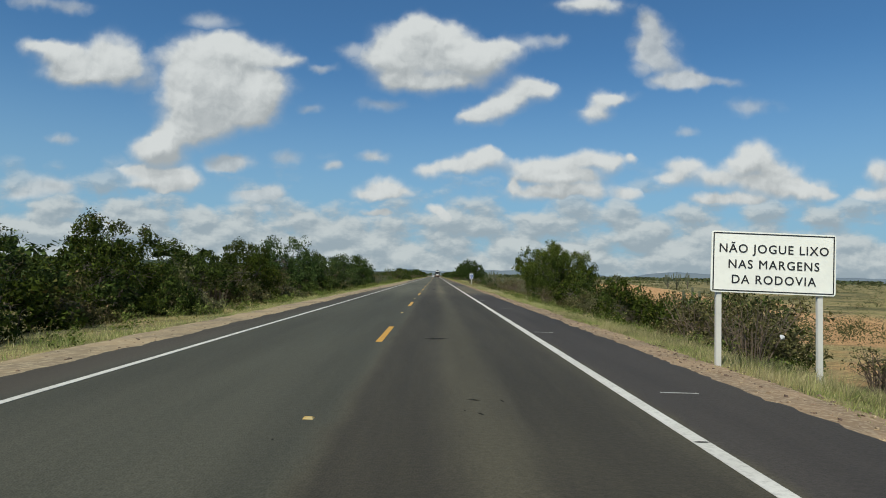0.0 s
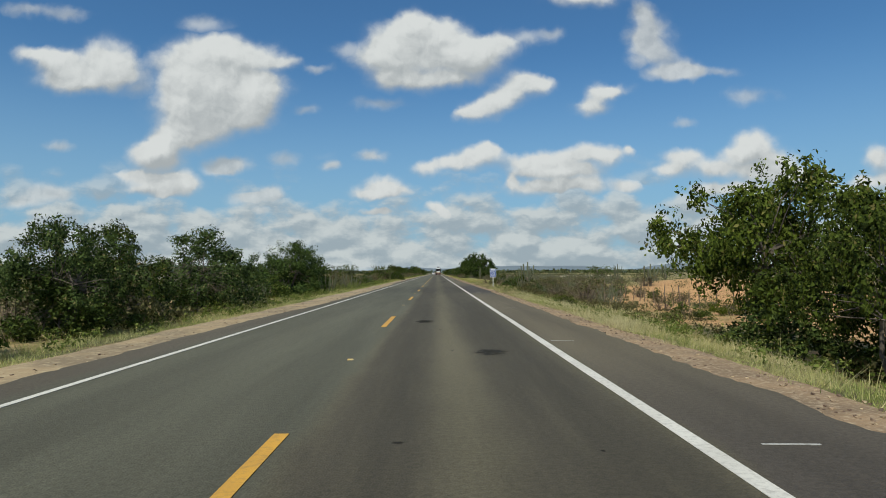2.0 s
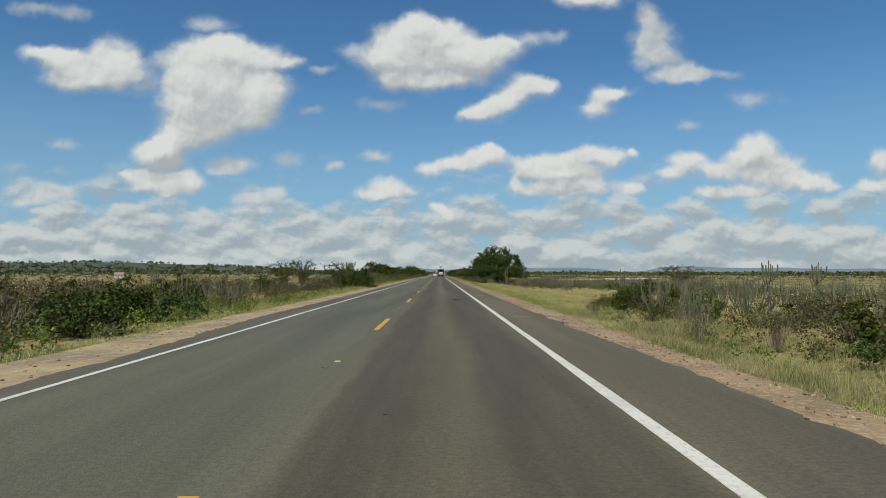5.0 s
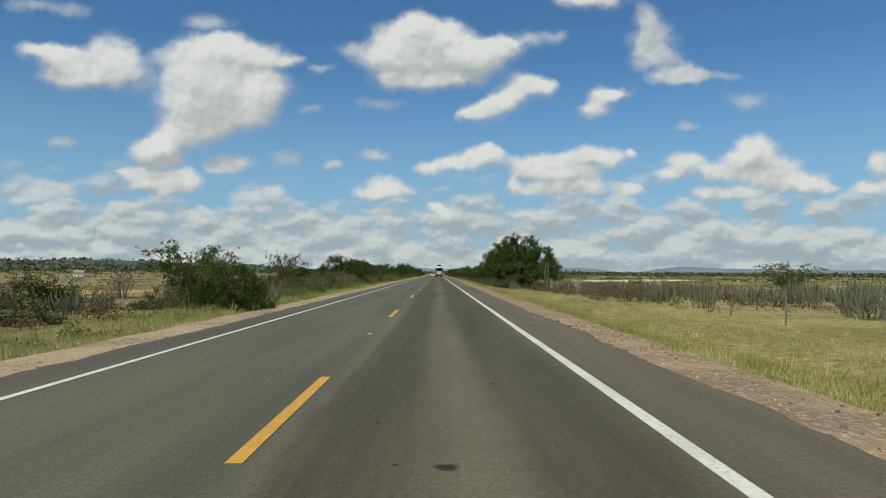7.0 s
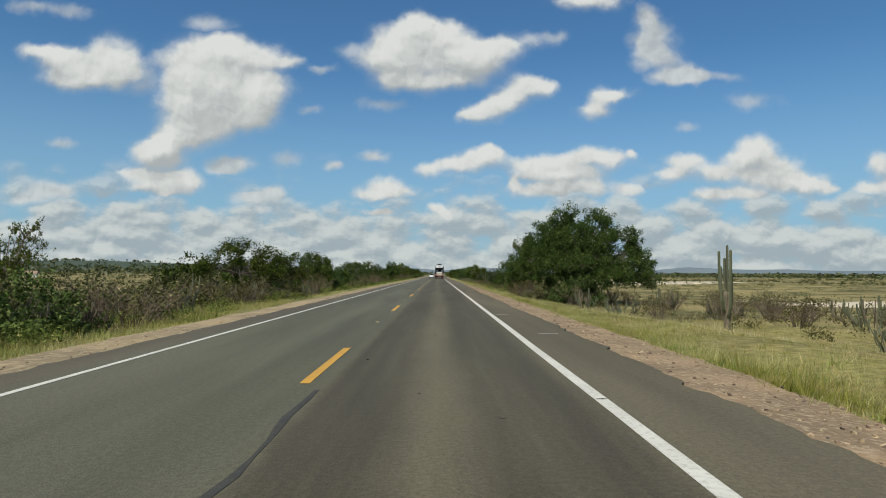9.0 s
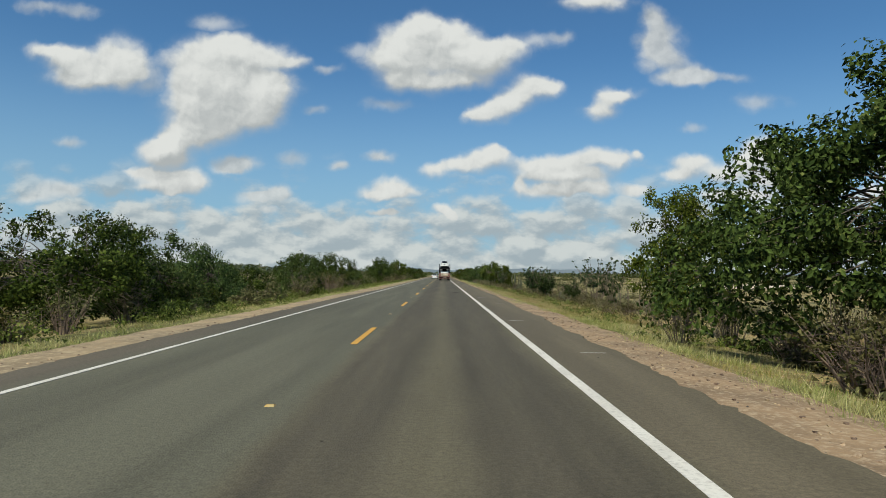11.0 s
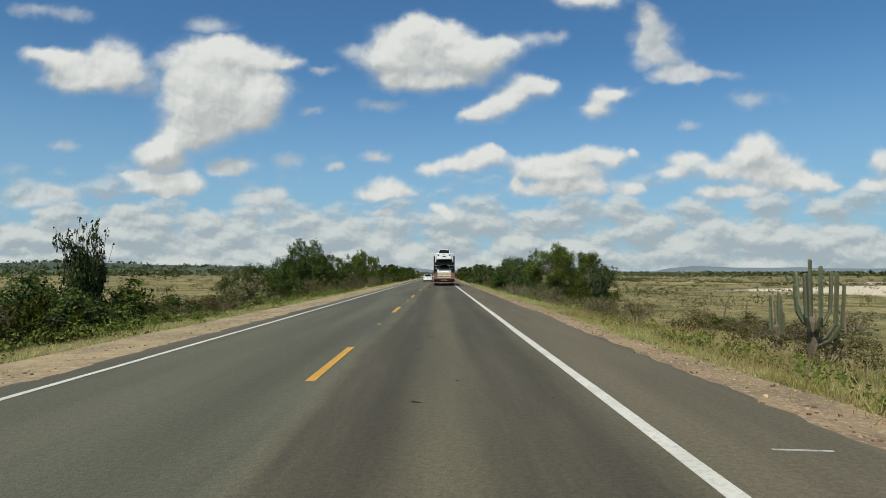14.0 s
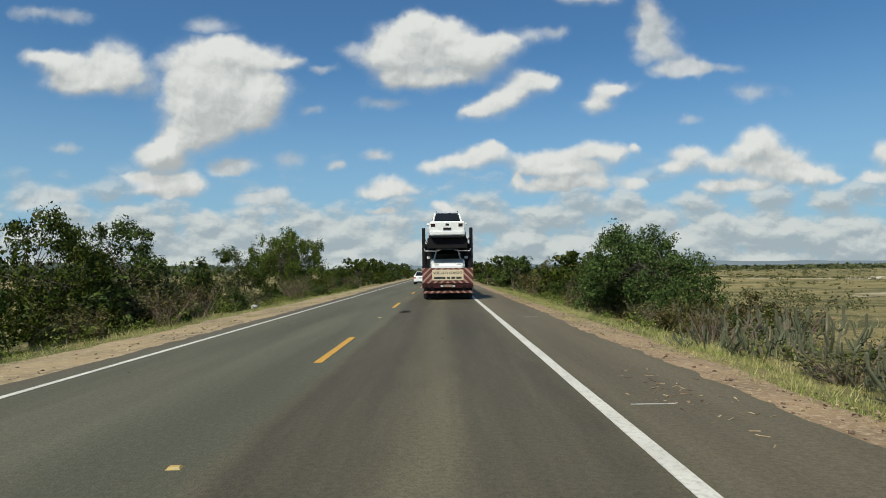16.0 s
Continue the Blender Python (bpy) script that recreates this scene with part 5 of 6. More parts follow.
scatter(rng, (
    ("scrub_a shrub_d scrub_b clump_b shrub_d", 74, -18, -7.6, 186, 254, 1.8, 3.4, 0.9, 1.8), ("shrub_b shrub_c scrub_a", 34, -14.5, -8.4, 190, 248, 2.2, 3.6, 1.2, 2.1), ("tree_f shrub_e", 12, -22, -14, 236, 300, 4, 6, 2.6, 4.0), ("shrub_a shrub_d scrub_a", 28, -11, -8.0, 254, 330, 1.6, 3.2, 0.9, 2.0),
    ("shrub_d scrub_a shrub_e", 22, -20, -9, 318, 366, 1.6, 3.0, 0.6, 1.2), ("shrub_e shrub_d scrub_a", 20, -15, -9.0, 366, 440, 2.5, 4, 1.4, 2.8), ("shrub_a shrub_d scrub_a", 24, -9.0, -7.4, 362, 430, 1.6, 2.8, 0.9, 1.7), ("tree_f shrub_e", 16, -18, -9.5, 430, 640, 5, 9, 3, 4.6),
))
scatter(rng, (
    ("scrub_a scrub_b shrub_d", 20, 10.8, 17, 14, 60, 2, 4, 1.2, 2.2), ("shrub_e shrub_d", 12, 12, 18, 34, 68, 3, 5, 2.2, 3.4), ("scrub_a scrub_b clump_a clump_b", 20, 10.6, 15, 92, 112, 1.6, 3, 0.8, 1.4), ("shrub_b shrub_c", 3, 9.6, 10.5, 100, 112, 1, 2.0, 0.5, 0.9),
    ("clump_a clump_b clump_b scrub_b scrub_a shrub_d shrub_e", 74, 10.8, 24, 108, 147, 1.8, 3.2, 0.8, 1.5), ("shrub_b shrub_c scrub_b", 8, 8.0, 10.4, 92, 140, 0.8, 1.6, 0.4, 0.9), ("shrub_a shrub_c", 6, 9.6, 14, 116, 146, 2, 3.2, 1.4, 2.0), ("clump_b clump_a clump_b scrub_b clump_b", 130, 18, 44, 160, 240, 2, 4, 1.1, 2.0), ("clump_b scrub_b scrub_a clump_a", 40, 12, 30, 204, 262, 2, 3.4, 0.9, 1.6),
))
scatter(rng, (
    ("scrub_a shrub_d scrub_b", 16, 8.6, 13, 250, 284, 1.6, 3, 1.0, 1.9), ("scrub_a scrub_b shrub_d scrub_a clump_a scrub_b", 90, 9.2, 24, 280, 346, 1.6, 3.0, 0.5, 1.05), ("scrub_a shrub_d scrub_b shrub_e", 20, 9.4, 17, 336, 378, 2, 3.2, 0.6, 1.1), ("scrub_a shrub_d scrub_b shrub_e", 16, 9.4, 17, 378, 404, 2, 3.6, 1.0, 2.0), ("scrub_b shrub_b scrub_a scrub_a", 32, 8.4, 10, 338, 412, 1.4, 2.4, 0.6, 1.1), ("clump_b clump_b clump_a", 9, 7.6, 9.2, 365, 372, 1.6, 2.4, 0.55, 0.8),
    ("shrub_b scrub_a", 8, 9.8, 11.2, 37, 58, 1.8, 3.0, 1.2, 1.9), ("shrub_e shrub_d tree_f", 20, 9.6, 17, 396, 620, 4, 8, 2.2, 4.2),
))


def grass(name, x_of, count, ya, yb, height, material, label, seed, blades=10):
    """Tufts of thin leaning blades, joined."""
    rng = np.random.default_rng(seed)
    tufts = []
    for _ in range(count):
        y, x = rng.uniform(ya, yb), x_of(rng)
        dense = noise.noise((x * 0.4, y * 0.25, seed)) + 0.3
        if rng.uniform(-0.35, 0.6) > dense:
            continue
        tall = height * rng.uniform(0.45, 1.25) * min(1.0, 0.4 + 0.45 * abs(abs(x) - 5.6)) * (0.75 + 0.8 * noise.noise((x * 0.45, y * 0.3, seed + 4.0)))
        tufts.append((x, y, ground_height(x, y) - 0.03, tall))
    t = np.repeat(np.array(tufts), blades, axis=0)
    n = len(t)
    a, r = rng.uniform(0, 6.283, n), np.abs(rng.normal(0, 0.13, n))
    foot = t[:, :3] + np.stack([r * np.cos(a), r * np.sin(a), 0 * a], 1)
    tall = t[:, 3] * rng.uniform(0.35, 1.0, n) * np.where(rng.uniform(size=n) < 0.03, 1.7, 1.0)
    lean, turn = tall * np.abs(rng.normal(0.25, 0.65, n)), a + rng.normal(0, 0.7, n)
    tip = foot + np.stack([lean * np.cos(turn), lean * np.sin(turn), tall], 1)
    w, across = 0.004 + 0.006 * rng.uniform(size=n), rng.uniform(0, 6.283, n)
    off = np.stack([w * np.cos(across), w * np.sin(across), 0 * w], 1)
    me = bpy.data.meshes.new(name)
    me.vertices.add(3 * n)
    me.vertices.foreach_set("co", np.stack([foot - off, foot + off, tip], 1).ravel().astype(np.float32))
    me.loops.add(3 * n)
    me.loops.foreach_set("vertex_index", np.arange(3 * n, dtype=np.int32))
    me.polygons.add(n)
    me.polygons.foreach_set("loop_start", np.arange(0, 3 * n, 3, dtype=np.int32))
    me.materials.append(material)
    me.update(calc_edges=True)
    tagged(new(name, me), label, "grass", kind="stuff")


def verge_right(rng):
    return 6.05 + abs(rng.normal(0, 1.7))


def verge_left(rng):
    return -5.75 - abs(rng.normal(0, 1.6))


grass("verge_grass", verge_right, 46000, -4, 420, 0.27, M_GRASS, "green and straw roadside grass on the verge", 3, 11)
grass("verge_grass", verge_left, 34000, -4, 420, 0.27, M_GRASS, "green and straw roadside grass on the verge", 4)
grass("low_grass", lambda r: 6.1 + 12 * r.uniform() ** 1.6, 36000, 60, 345, 0.2, M_GRASS, "short mottled grass on the open roadside", 14, 9)
grass("field_grass", lambda r: r.uniform(7, 26), 9000, 0, 420, 0.45, M_GRASS_DRY, "tall straw-coloured grass between shrubs", 6, 9)
grass("field_grass", lambda r: r.uniform(-20, -7), 6500, 0, 420, 0.45, M_GRASS, "tall green and straw grass between shrubs", 7, 9)
grass("tall_grass", lambda r: 6.1 + abs(r.normal(0, 3.2)), 9500, 86, 136, 0.4, M_GRASS_OLIVE, "tall straw and green grass on the open roadside", 16, 11)
grass("tall_grass", lambda r: 6.2 + abs(r.normal(0, 3.0)), 6500, 60, 92, 0.36, M_GRASS_DRY, "pale straw grass on the open roadside", 19, 11)
grass("tall_grass", lambda r: 6.6 + abs(r.normal(0, 3.4)), 10000, 270, 345, 0.4, M_GRASS_DRY, "pale straw grass on the open roadside", 17, 11)
grass("tall_grass", lambda r: 6.3 + abs(r.normal(0, 1.1)), 5500, 138, 246, 0.36, M_GRASS, "tall green and straw grass along the gravel", 26, 11)
grass("tall_grass", lambda r: 12.2 + r.normal(0, 0.9), 5000, 140, 240, 0.24, M_GRASS_DRY, "band of pale straw grass on the open roadside", 27, 9)
grass("tall_grass", lambda r: r.uniform(6.4, 11.5), 5500, 6, 34, 0.36, M_GRASS_OLIVE, "rank olive grass round the sign posts", 28, 10)
grass("low_grass", lambda r: -4.7 - abs(r.normal(0, 0.7)), 5000, 300, 420, 0.2, M_GRASS, "short grass creeping over the gravel", 24, 9)
grass("low_grass", lambda r: 5.5 + abs(r.normal(0, 0.5)), 9000, 276, 420, 0.24, M_GRASS, "short grass creeping over the gravel", 25, 9)
grass("tall_grass", lambda r: -6.2 - abs(r.normal(0, 2.4)), 9000, 140, 236, 0.5, M_GRASS, "tall rank green grass beside the road", 18, 11)


def undergrowth(name, material, label, rows, seed):
    """Low weeds and seedlings that close the ground under the shrubs."""
    rng = np.random.default_rng(seed)
    b = Build()
    for xa, xb, ya, yb, count, tall in rows:
        for _ in range(count):
            x, y = rng.uniform(xa, xb), rng.uniform(ya, yb)
            if noise.noise((x * 0.35, y * 0.16, seed)) < rng.uniform(-0.6, 0.1):
                continue
            z, s = ground_height(x, y), rng.uniform(0.4, 1.0) * tall
            leaves(b, rng, [(x + rng.normal(0, 0.25), y + rng.normal(0, 0.25), z + s * rng.uniform(0.25, 0.7), 0.32 * s + 0.12) for _ in range(3)], 100, 0.08)
    tagged(part(name, b, material), label, "weeds", kind="stuff")


undergrowth("green_weeds", M_WEED, "low green weeds along the verge", ((-11, -6.4, 106, 150, 170, 0.9), (-11, -6.6, 150, 184, 60, 0.4), (-11, -6.4, 184, 260, 270, 0.9), (-9.5, -6.6, 0, 106, 220, 0.6), (-9.5, -6.4, 260, 420, 340, 0.7), (7.6, 11, 20, 70, 130, 0.7), (7.0, 11, 68, 134, 110, 0.4), (7.0, 10.5, 276, 340, 90, 0.35), (7.2, 11, 262, 420, 320, 0.6)), 31)
undergrowth("dry_weeds", M_LEAF_DULL, "dull grey-green low growth between shrubs", ((-16, -8.5, 106, 260, 420, 1.2), (9, 20, 108, 150, 300, 0.9), (9, 18, 272, 400, 480, 0.9), (14, 30, 190, 262, 300, 0.8), (9, 15, 72, 112, 160, 0.7)), 32)


def far_scrub():
    """Countless small shrubs dotted over the plain, and the dark woods on its rim."""
    rng = np.random.default_rng(8)
    b = Build()
    for _ in range(4600):
        y = 40 + 1500 * rng.uniform() ** 1.7
        side = 1 if rng.uniform() < 0.55 else -1
        x = side * (24 + (40 + y * 0.9) * rng.uniform() ** 1.3)
        if noise.noise((x * 0.02, y * 0.012, 3.3)) < rng.uniform(-0.5, 0.25):
            continue
        s = rng.uniform(0.5, 1.5) * (1 + y / 900)
        z = ground_height(x, y)
        flat = rng.uniform(0.5, 0.8)
        leaves(b, rng, [(x + rng.normal(0, s * 0.6), y + rng.normal(0, s * 0.6), z + s * flat * rng.uniform(0.3, 0.9), s * 0.7) for _ in range(4)], int(min(150, 6000 / math.hypot(x, max(30, y - 300)))) + 40, 0.06 * s + 0.0011 * math.hypot(x, max(30, y - 300)))
    for _ in range(1700):
        x, y = 16 + 130 * rng.uniform() ** 1.2, rng.uniform(330, 760)
        if noise.noise((x * 0.03, y * 0.02, 9.3)) < rng.uniform(-0.5, 0.3):
            continue
        s, z = rng.uniform(0.35, 1.1), ground_height(x, y)
        leaves(b, rng, [(x + rng.normal(0, s), y + rng.normal(0, s), z + s * rng.uniform(0.2, 0.5), s * 0.6) for _ in range(3)], 70, 0.1 * s + 0.0009 * math.hypot(x, y - 340))
    tagged(part("far_scrub", b, M_FARSCRUB), "scattered green and grey scrub over the plain", "scrub", kind="stuff")
    w = Build()
    for _ in range(1500):
        a = rng.uniform(-0.95, 0.95)
        d = rng.uniform(1100, 2600)
        x, y = d * math.sin(a), 180 + d * math.cos(a)
        if abs(x) < 25:
            continue
        z = ground_height(x, y)
        leaves(w, rng, [(x + rng.normal(0, 12), y + rng.normal(0, 8), z + rng.uniform(1, 4.5), 5.0) for _ in range(3)], 26, 5.5)
    tagged(part("far_woods", w, M_FARSCRUB), "dark low woods along the horizon", "woods", kind="stuff")


far_scrub()


def far_hills():
    """Ridges beyond the plain, with distance haze painted into their blue-grey colour."""
    b = Build()
    n = 260
    for i in range(n + 1):
        a = -1.25 + 2.5 * i / n
        rise = 22 + 34 * noise.noise((a * 4.3, 5.0, 0)) + 26 * noise.noise((a * 12.0, 8.0, 0)) + 9 * noise.noise((a * 37.0, 3.0, 0)) + 18 * smooth(0.1, 0.5, a)
        for d, z in ((4200, -6.0), (4420, max(4.0, rise) * 0.7), (4650, max(4.0, rise)), (5000, -6.0)):
            b.points.append((d * math.sin(a), 180 + d * math.cos(a), z + 8))
    b.faces = [(4 * i + k, 4 * i + 4 + k, 4 * i + 5 + k, 4 * i + 1 + k) for i in range(n) for k in range(3)]
    tagged(part("backdrop", b, M_FAR_HILLS, smooth=True), "low hills far beyond the plain, blue-grey from painted haze", "hills", kind="structure")


far_hills()


def stones(name, xa, xb, count, seed, material=None, label="loose pale and reddish stones on the gravel verge", size=1.0):
    rng = np.random.default_rng(seed)
    b = Build()
    for _ in range(count):
        x, y = rng.uniform(xa, xb), rng.uniform(-4, 400)
        s = size * (0.01 + 0.03 * rng.uniform() ** 3)
        z = -0.05 - 0.05 * abs(x - (5.0 if x > 0 else -4.4)) + s * 0.2
        p = [(x + s * a * rng.uniform(0.6, 1.3), y + s * c * rng.uniform(0.6, 1.3), z + s * d * rng.uniform(0.4, 0.9)) for a, c, d in ((1, 0.2, 0), (-0.2, 1, 0), (-1, 0, 0), (0, -1, 0), (0.6, 0.5, 0.9), (-0.6, 0.5, 1), (-0.5, -0.6, 0.8), (0.5, -0.5, 0.9))]
        b.add(p, [(0, 1, 5, 4), (1, 2, 6, 5), (2, 3, 7, 6), (3, 0, 4, 7), (4, 5, 6, 7)])
    tagged(part(name, b, material or M_STONE), label, "stones", kind="stuff")


stones("verge_stones", 5.05, 6.45, 24000, 12)
stones("asphalt_crumbs", 4.75, 5.5, 6000, 15, M_CRUMB, "dark crumbs of broken asphalt along the shoulder", 0.6)
stones("verge_stones", -5.95, -4.3, 15000, 13)

# ---- signs ----
def lettering(name, text, size, place, material, parent, spacing=1.0, stroke=0.0):
    """Raised letters cut from the built-in font, their strokes widened by stroke."""
    curve = bpy.data.curves.new(name, "FONT")
    curve.body, curve.size, curve.align_x, curve.align_y = text, size, "CENTER", "CENTER"
    curve.extrude, curve.space_character, curve.resolution_u = 0.002, spacing, 3
    holder = bpy.data.objects.new(name, curve)
    scene.collection.objects.link(holder)
    bpy.context.view_layer.update()
    me = bpy.data.meshes.new_from_object(holder.evaluated_get(bpy.context.evaluated_depsgraph_get()))
    bpy.data.objects.remove(holder)
    if stroke:
        b = Build()
        for dx, dy, dz in ((-0.5, 0, 0), (0.5, 0, 0.0006), (0, 0.5, 0.0012), (0, -0.5, 0.0018)):
            b.add([(v.co.x + dx * stroke, v.co.y + dy * stroke, v.co.z + dz) for v in me.vertices], [tuple(f.vertices) for f in me.polygons])
        bpy.data.meshes.remove(me)
        me = b.mesh(name, material)
    me.materials.clear()
    me.materials.append(material)
    ob = new(name, me)
    ob.parent = parent
    ob.matrix_local = place
    return ob


def rounded_panel(w, h, r, thick, y):
    """A rounded sheet in the xz plane, centred, its face at y."""
    b = Build()
    rim = []
    for cx, cz, a0 in ((w / 2 - r, h / 2 - r, 0), (-w / 2 + r, h / 2 - r, 90), (-w / 2 + r, -h / 2 + r, 180), (w / 2 - r, -h / 2 + r, 270)):
        for k in range(5):
            a = radians(a0 + 22.5 * k)
            rim.append((cx + r * math.cos(a), cz + r * math.sin(a)))
    n = len(rim)
    b.points = [(x, y, z) for x, z in rim] + [(x, y + thick, z) for x, z in rim]
    b.faces = [tuple(range(n))] + [tuple(reversed(range(n, 2 * n)))] + [(i, i + n, (i + 1) % n + n, (i + 1) % n) for i in range(n)]
    return b


def litter_sign():
    ob = thing("road_sign", "white litter warning sign on two whitewashed posts", "road sign", place=pose(7.34, 14.5, -0.2))
    board = part("board", rounded_panel(2.32, 1.13, 0.05, 0.03, 0.0), M_SIGN_WHITE, ob, "white sheet with black border and lettering")
    board.matrix_local = pose(0.0, 0, 1.99, 0, 1.2, 0)
    edge = Build()
    for x0, x1, z0, z1 in ((-1.13, 1.13, 0.518, 0.540), (-1.13, 1.13, -0.540, -0.518), (-1.13, -1.108, -0.518, 0.518), (1.108, 1.13, -0.518, 0.518)):
        edge.box(x0, x1, -0.004, -0.0005, z0, z1)
    part("border", edge, M_SIGN_BLACK, board)
    for text, z, sp in (("N\u00c3O JOGUE LIXO", 0.245, 1.15), ("NAS MARGENS", -0.045, 1.17), ("DA RODOVIA", -0.325, 1.17)):
        lettering("lettering", text, 0.226, pose(0.0, -0.003, z, 90), M_SIGN_BLACK, board, sp, 0.005)
    for x in (-1.0, 0.89):
        post = Build().box(x - 0.05, x + 0.05, 0.034, 0.114, -0.5, 2.56 - 0.022 * x, 0.008)
        part("post", post, M_SIGN_POST, ob)


def distance_sign():
    ob = thing("kilometre_sign", "small blue kilometre sign on a white post", "road sign", place=pose(7.38, 115.3, -0.45))
    board = part("board", rounded_panel(0.66, 0.92, 0.04, 0.02, 0.0), M_SIGN_WHITE, ob, "blue sheet with white border")
    board.matrix_local = pose(0, 0, 1.80)
    part("field", rounded_panel(0.60, 0.20, 0.02, 0.004, -0.004), M_SIGN_BLUE, board).matrix_local = pose(0, 0, 0.33)
    part("field", rounded_panel(0.60, 0.60, 0.02, 0.004, -0.004), M_SIGN_BLUE, board).matrix_local = pose(0, 0, -0.12)
    for x0, x1 in ((-0.22, -0.03), (0.03, 0.22)):
        part("text_bar", Build().box(x0, x1, -0.009, -0.0045, -0.05, 0.05), M_SIGN_WHITE, board).matrix_local = pose(0, 0, 0.33)
    lettering("lettering", "km", 0.28, pose(0, -0.0075, 0.02, 90), M_SIGN_WHITE, board, 1.1, 0.0)
    lettering("lettering", "302", 0.28, pose(0, -0.0075, -0.26, 90), M_SIGN_WHITE, board, 1.2, 0.0)
    part("post", Build().box(-0.04, 0.04, 0.022, 0.09, -0.3, 1.9, 0.006), M_SIGN_POST, ob)


litter_sign()
distance_sign()


# ---- vehicles ----
def loft(stations, smooth_sides=True):
    """A closed skin over rings (y, points across from left bottom to right bottom)."""
    b = Build()
    n = len(stations[0][1])
    for y, ring in stations:
        b.points += [(x, y, z) for x, z in ring]
    for i in range(len(stations) - 1):
        for k in range(n):
            a, c = i * n + k, i * n + (k + 1) % n
            b.faces.append((a, a + n, c + n, c))
    b.faces.append(tuple(range(n)))
    b.faces.append(tuple(reversed(range((len(stations) - 1) * n, len(stations) * n))))
    return b


def ring(w, z0, z1, tuck=0.06, round_top=0.05, waist=0.97):
    half = [(w * 0.86, z0), (w - 0.02, z0 + tuck), (w, z0 + (z1 - z0) * 0.55), (w * waist, z1 - round_top), (w * waist - round_top, z1)]
    return [(-x, z) for x, z in half] + [(x, z) for x, z in reversed(half)]


def wheel(parent, x, y, r=0.31, wide=0.19):
    def disc(radius, depth, x0):
        b = Build()
        s = 1 if x > 0 else -1
        b.tube([(x0 - depth / 2, 0, 0), (x0 - depth * 0.36, 0, 0), (x0 + depth * 0.36, 0, 0), (x0 + depth / 2, 0, 0)], [radius * 0.9, radius, radius, radius * 0.9], 22)
        return b
    ob = part("wheel", disc(r, wide, 0), M_TYRE, parent, "black tyre")
    ob.matrix_local = pose(x, y, r)
    rim = part("rim", disc(r * 0.62, 0.03, 0), M_RIM, ob)
    rim.location.x = (wide / 2 + 0.004) * (1 if x > 0 else -1)


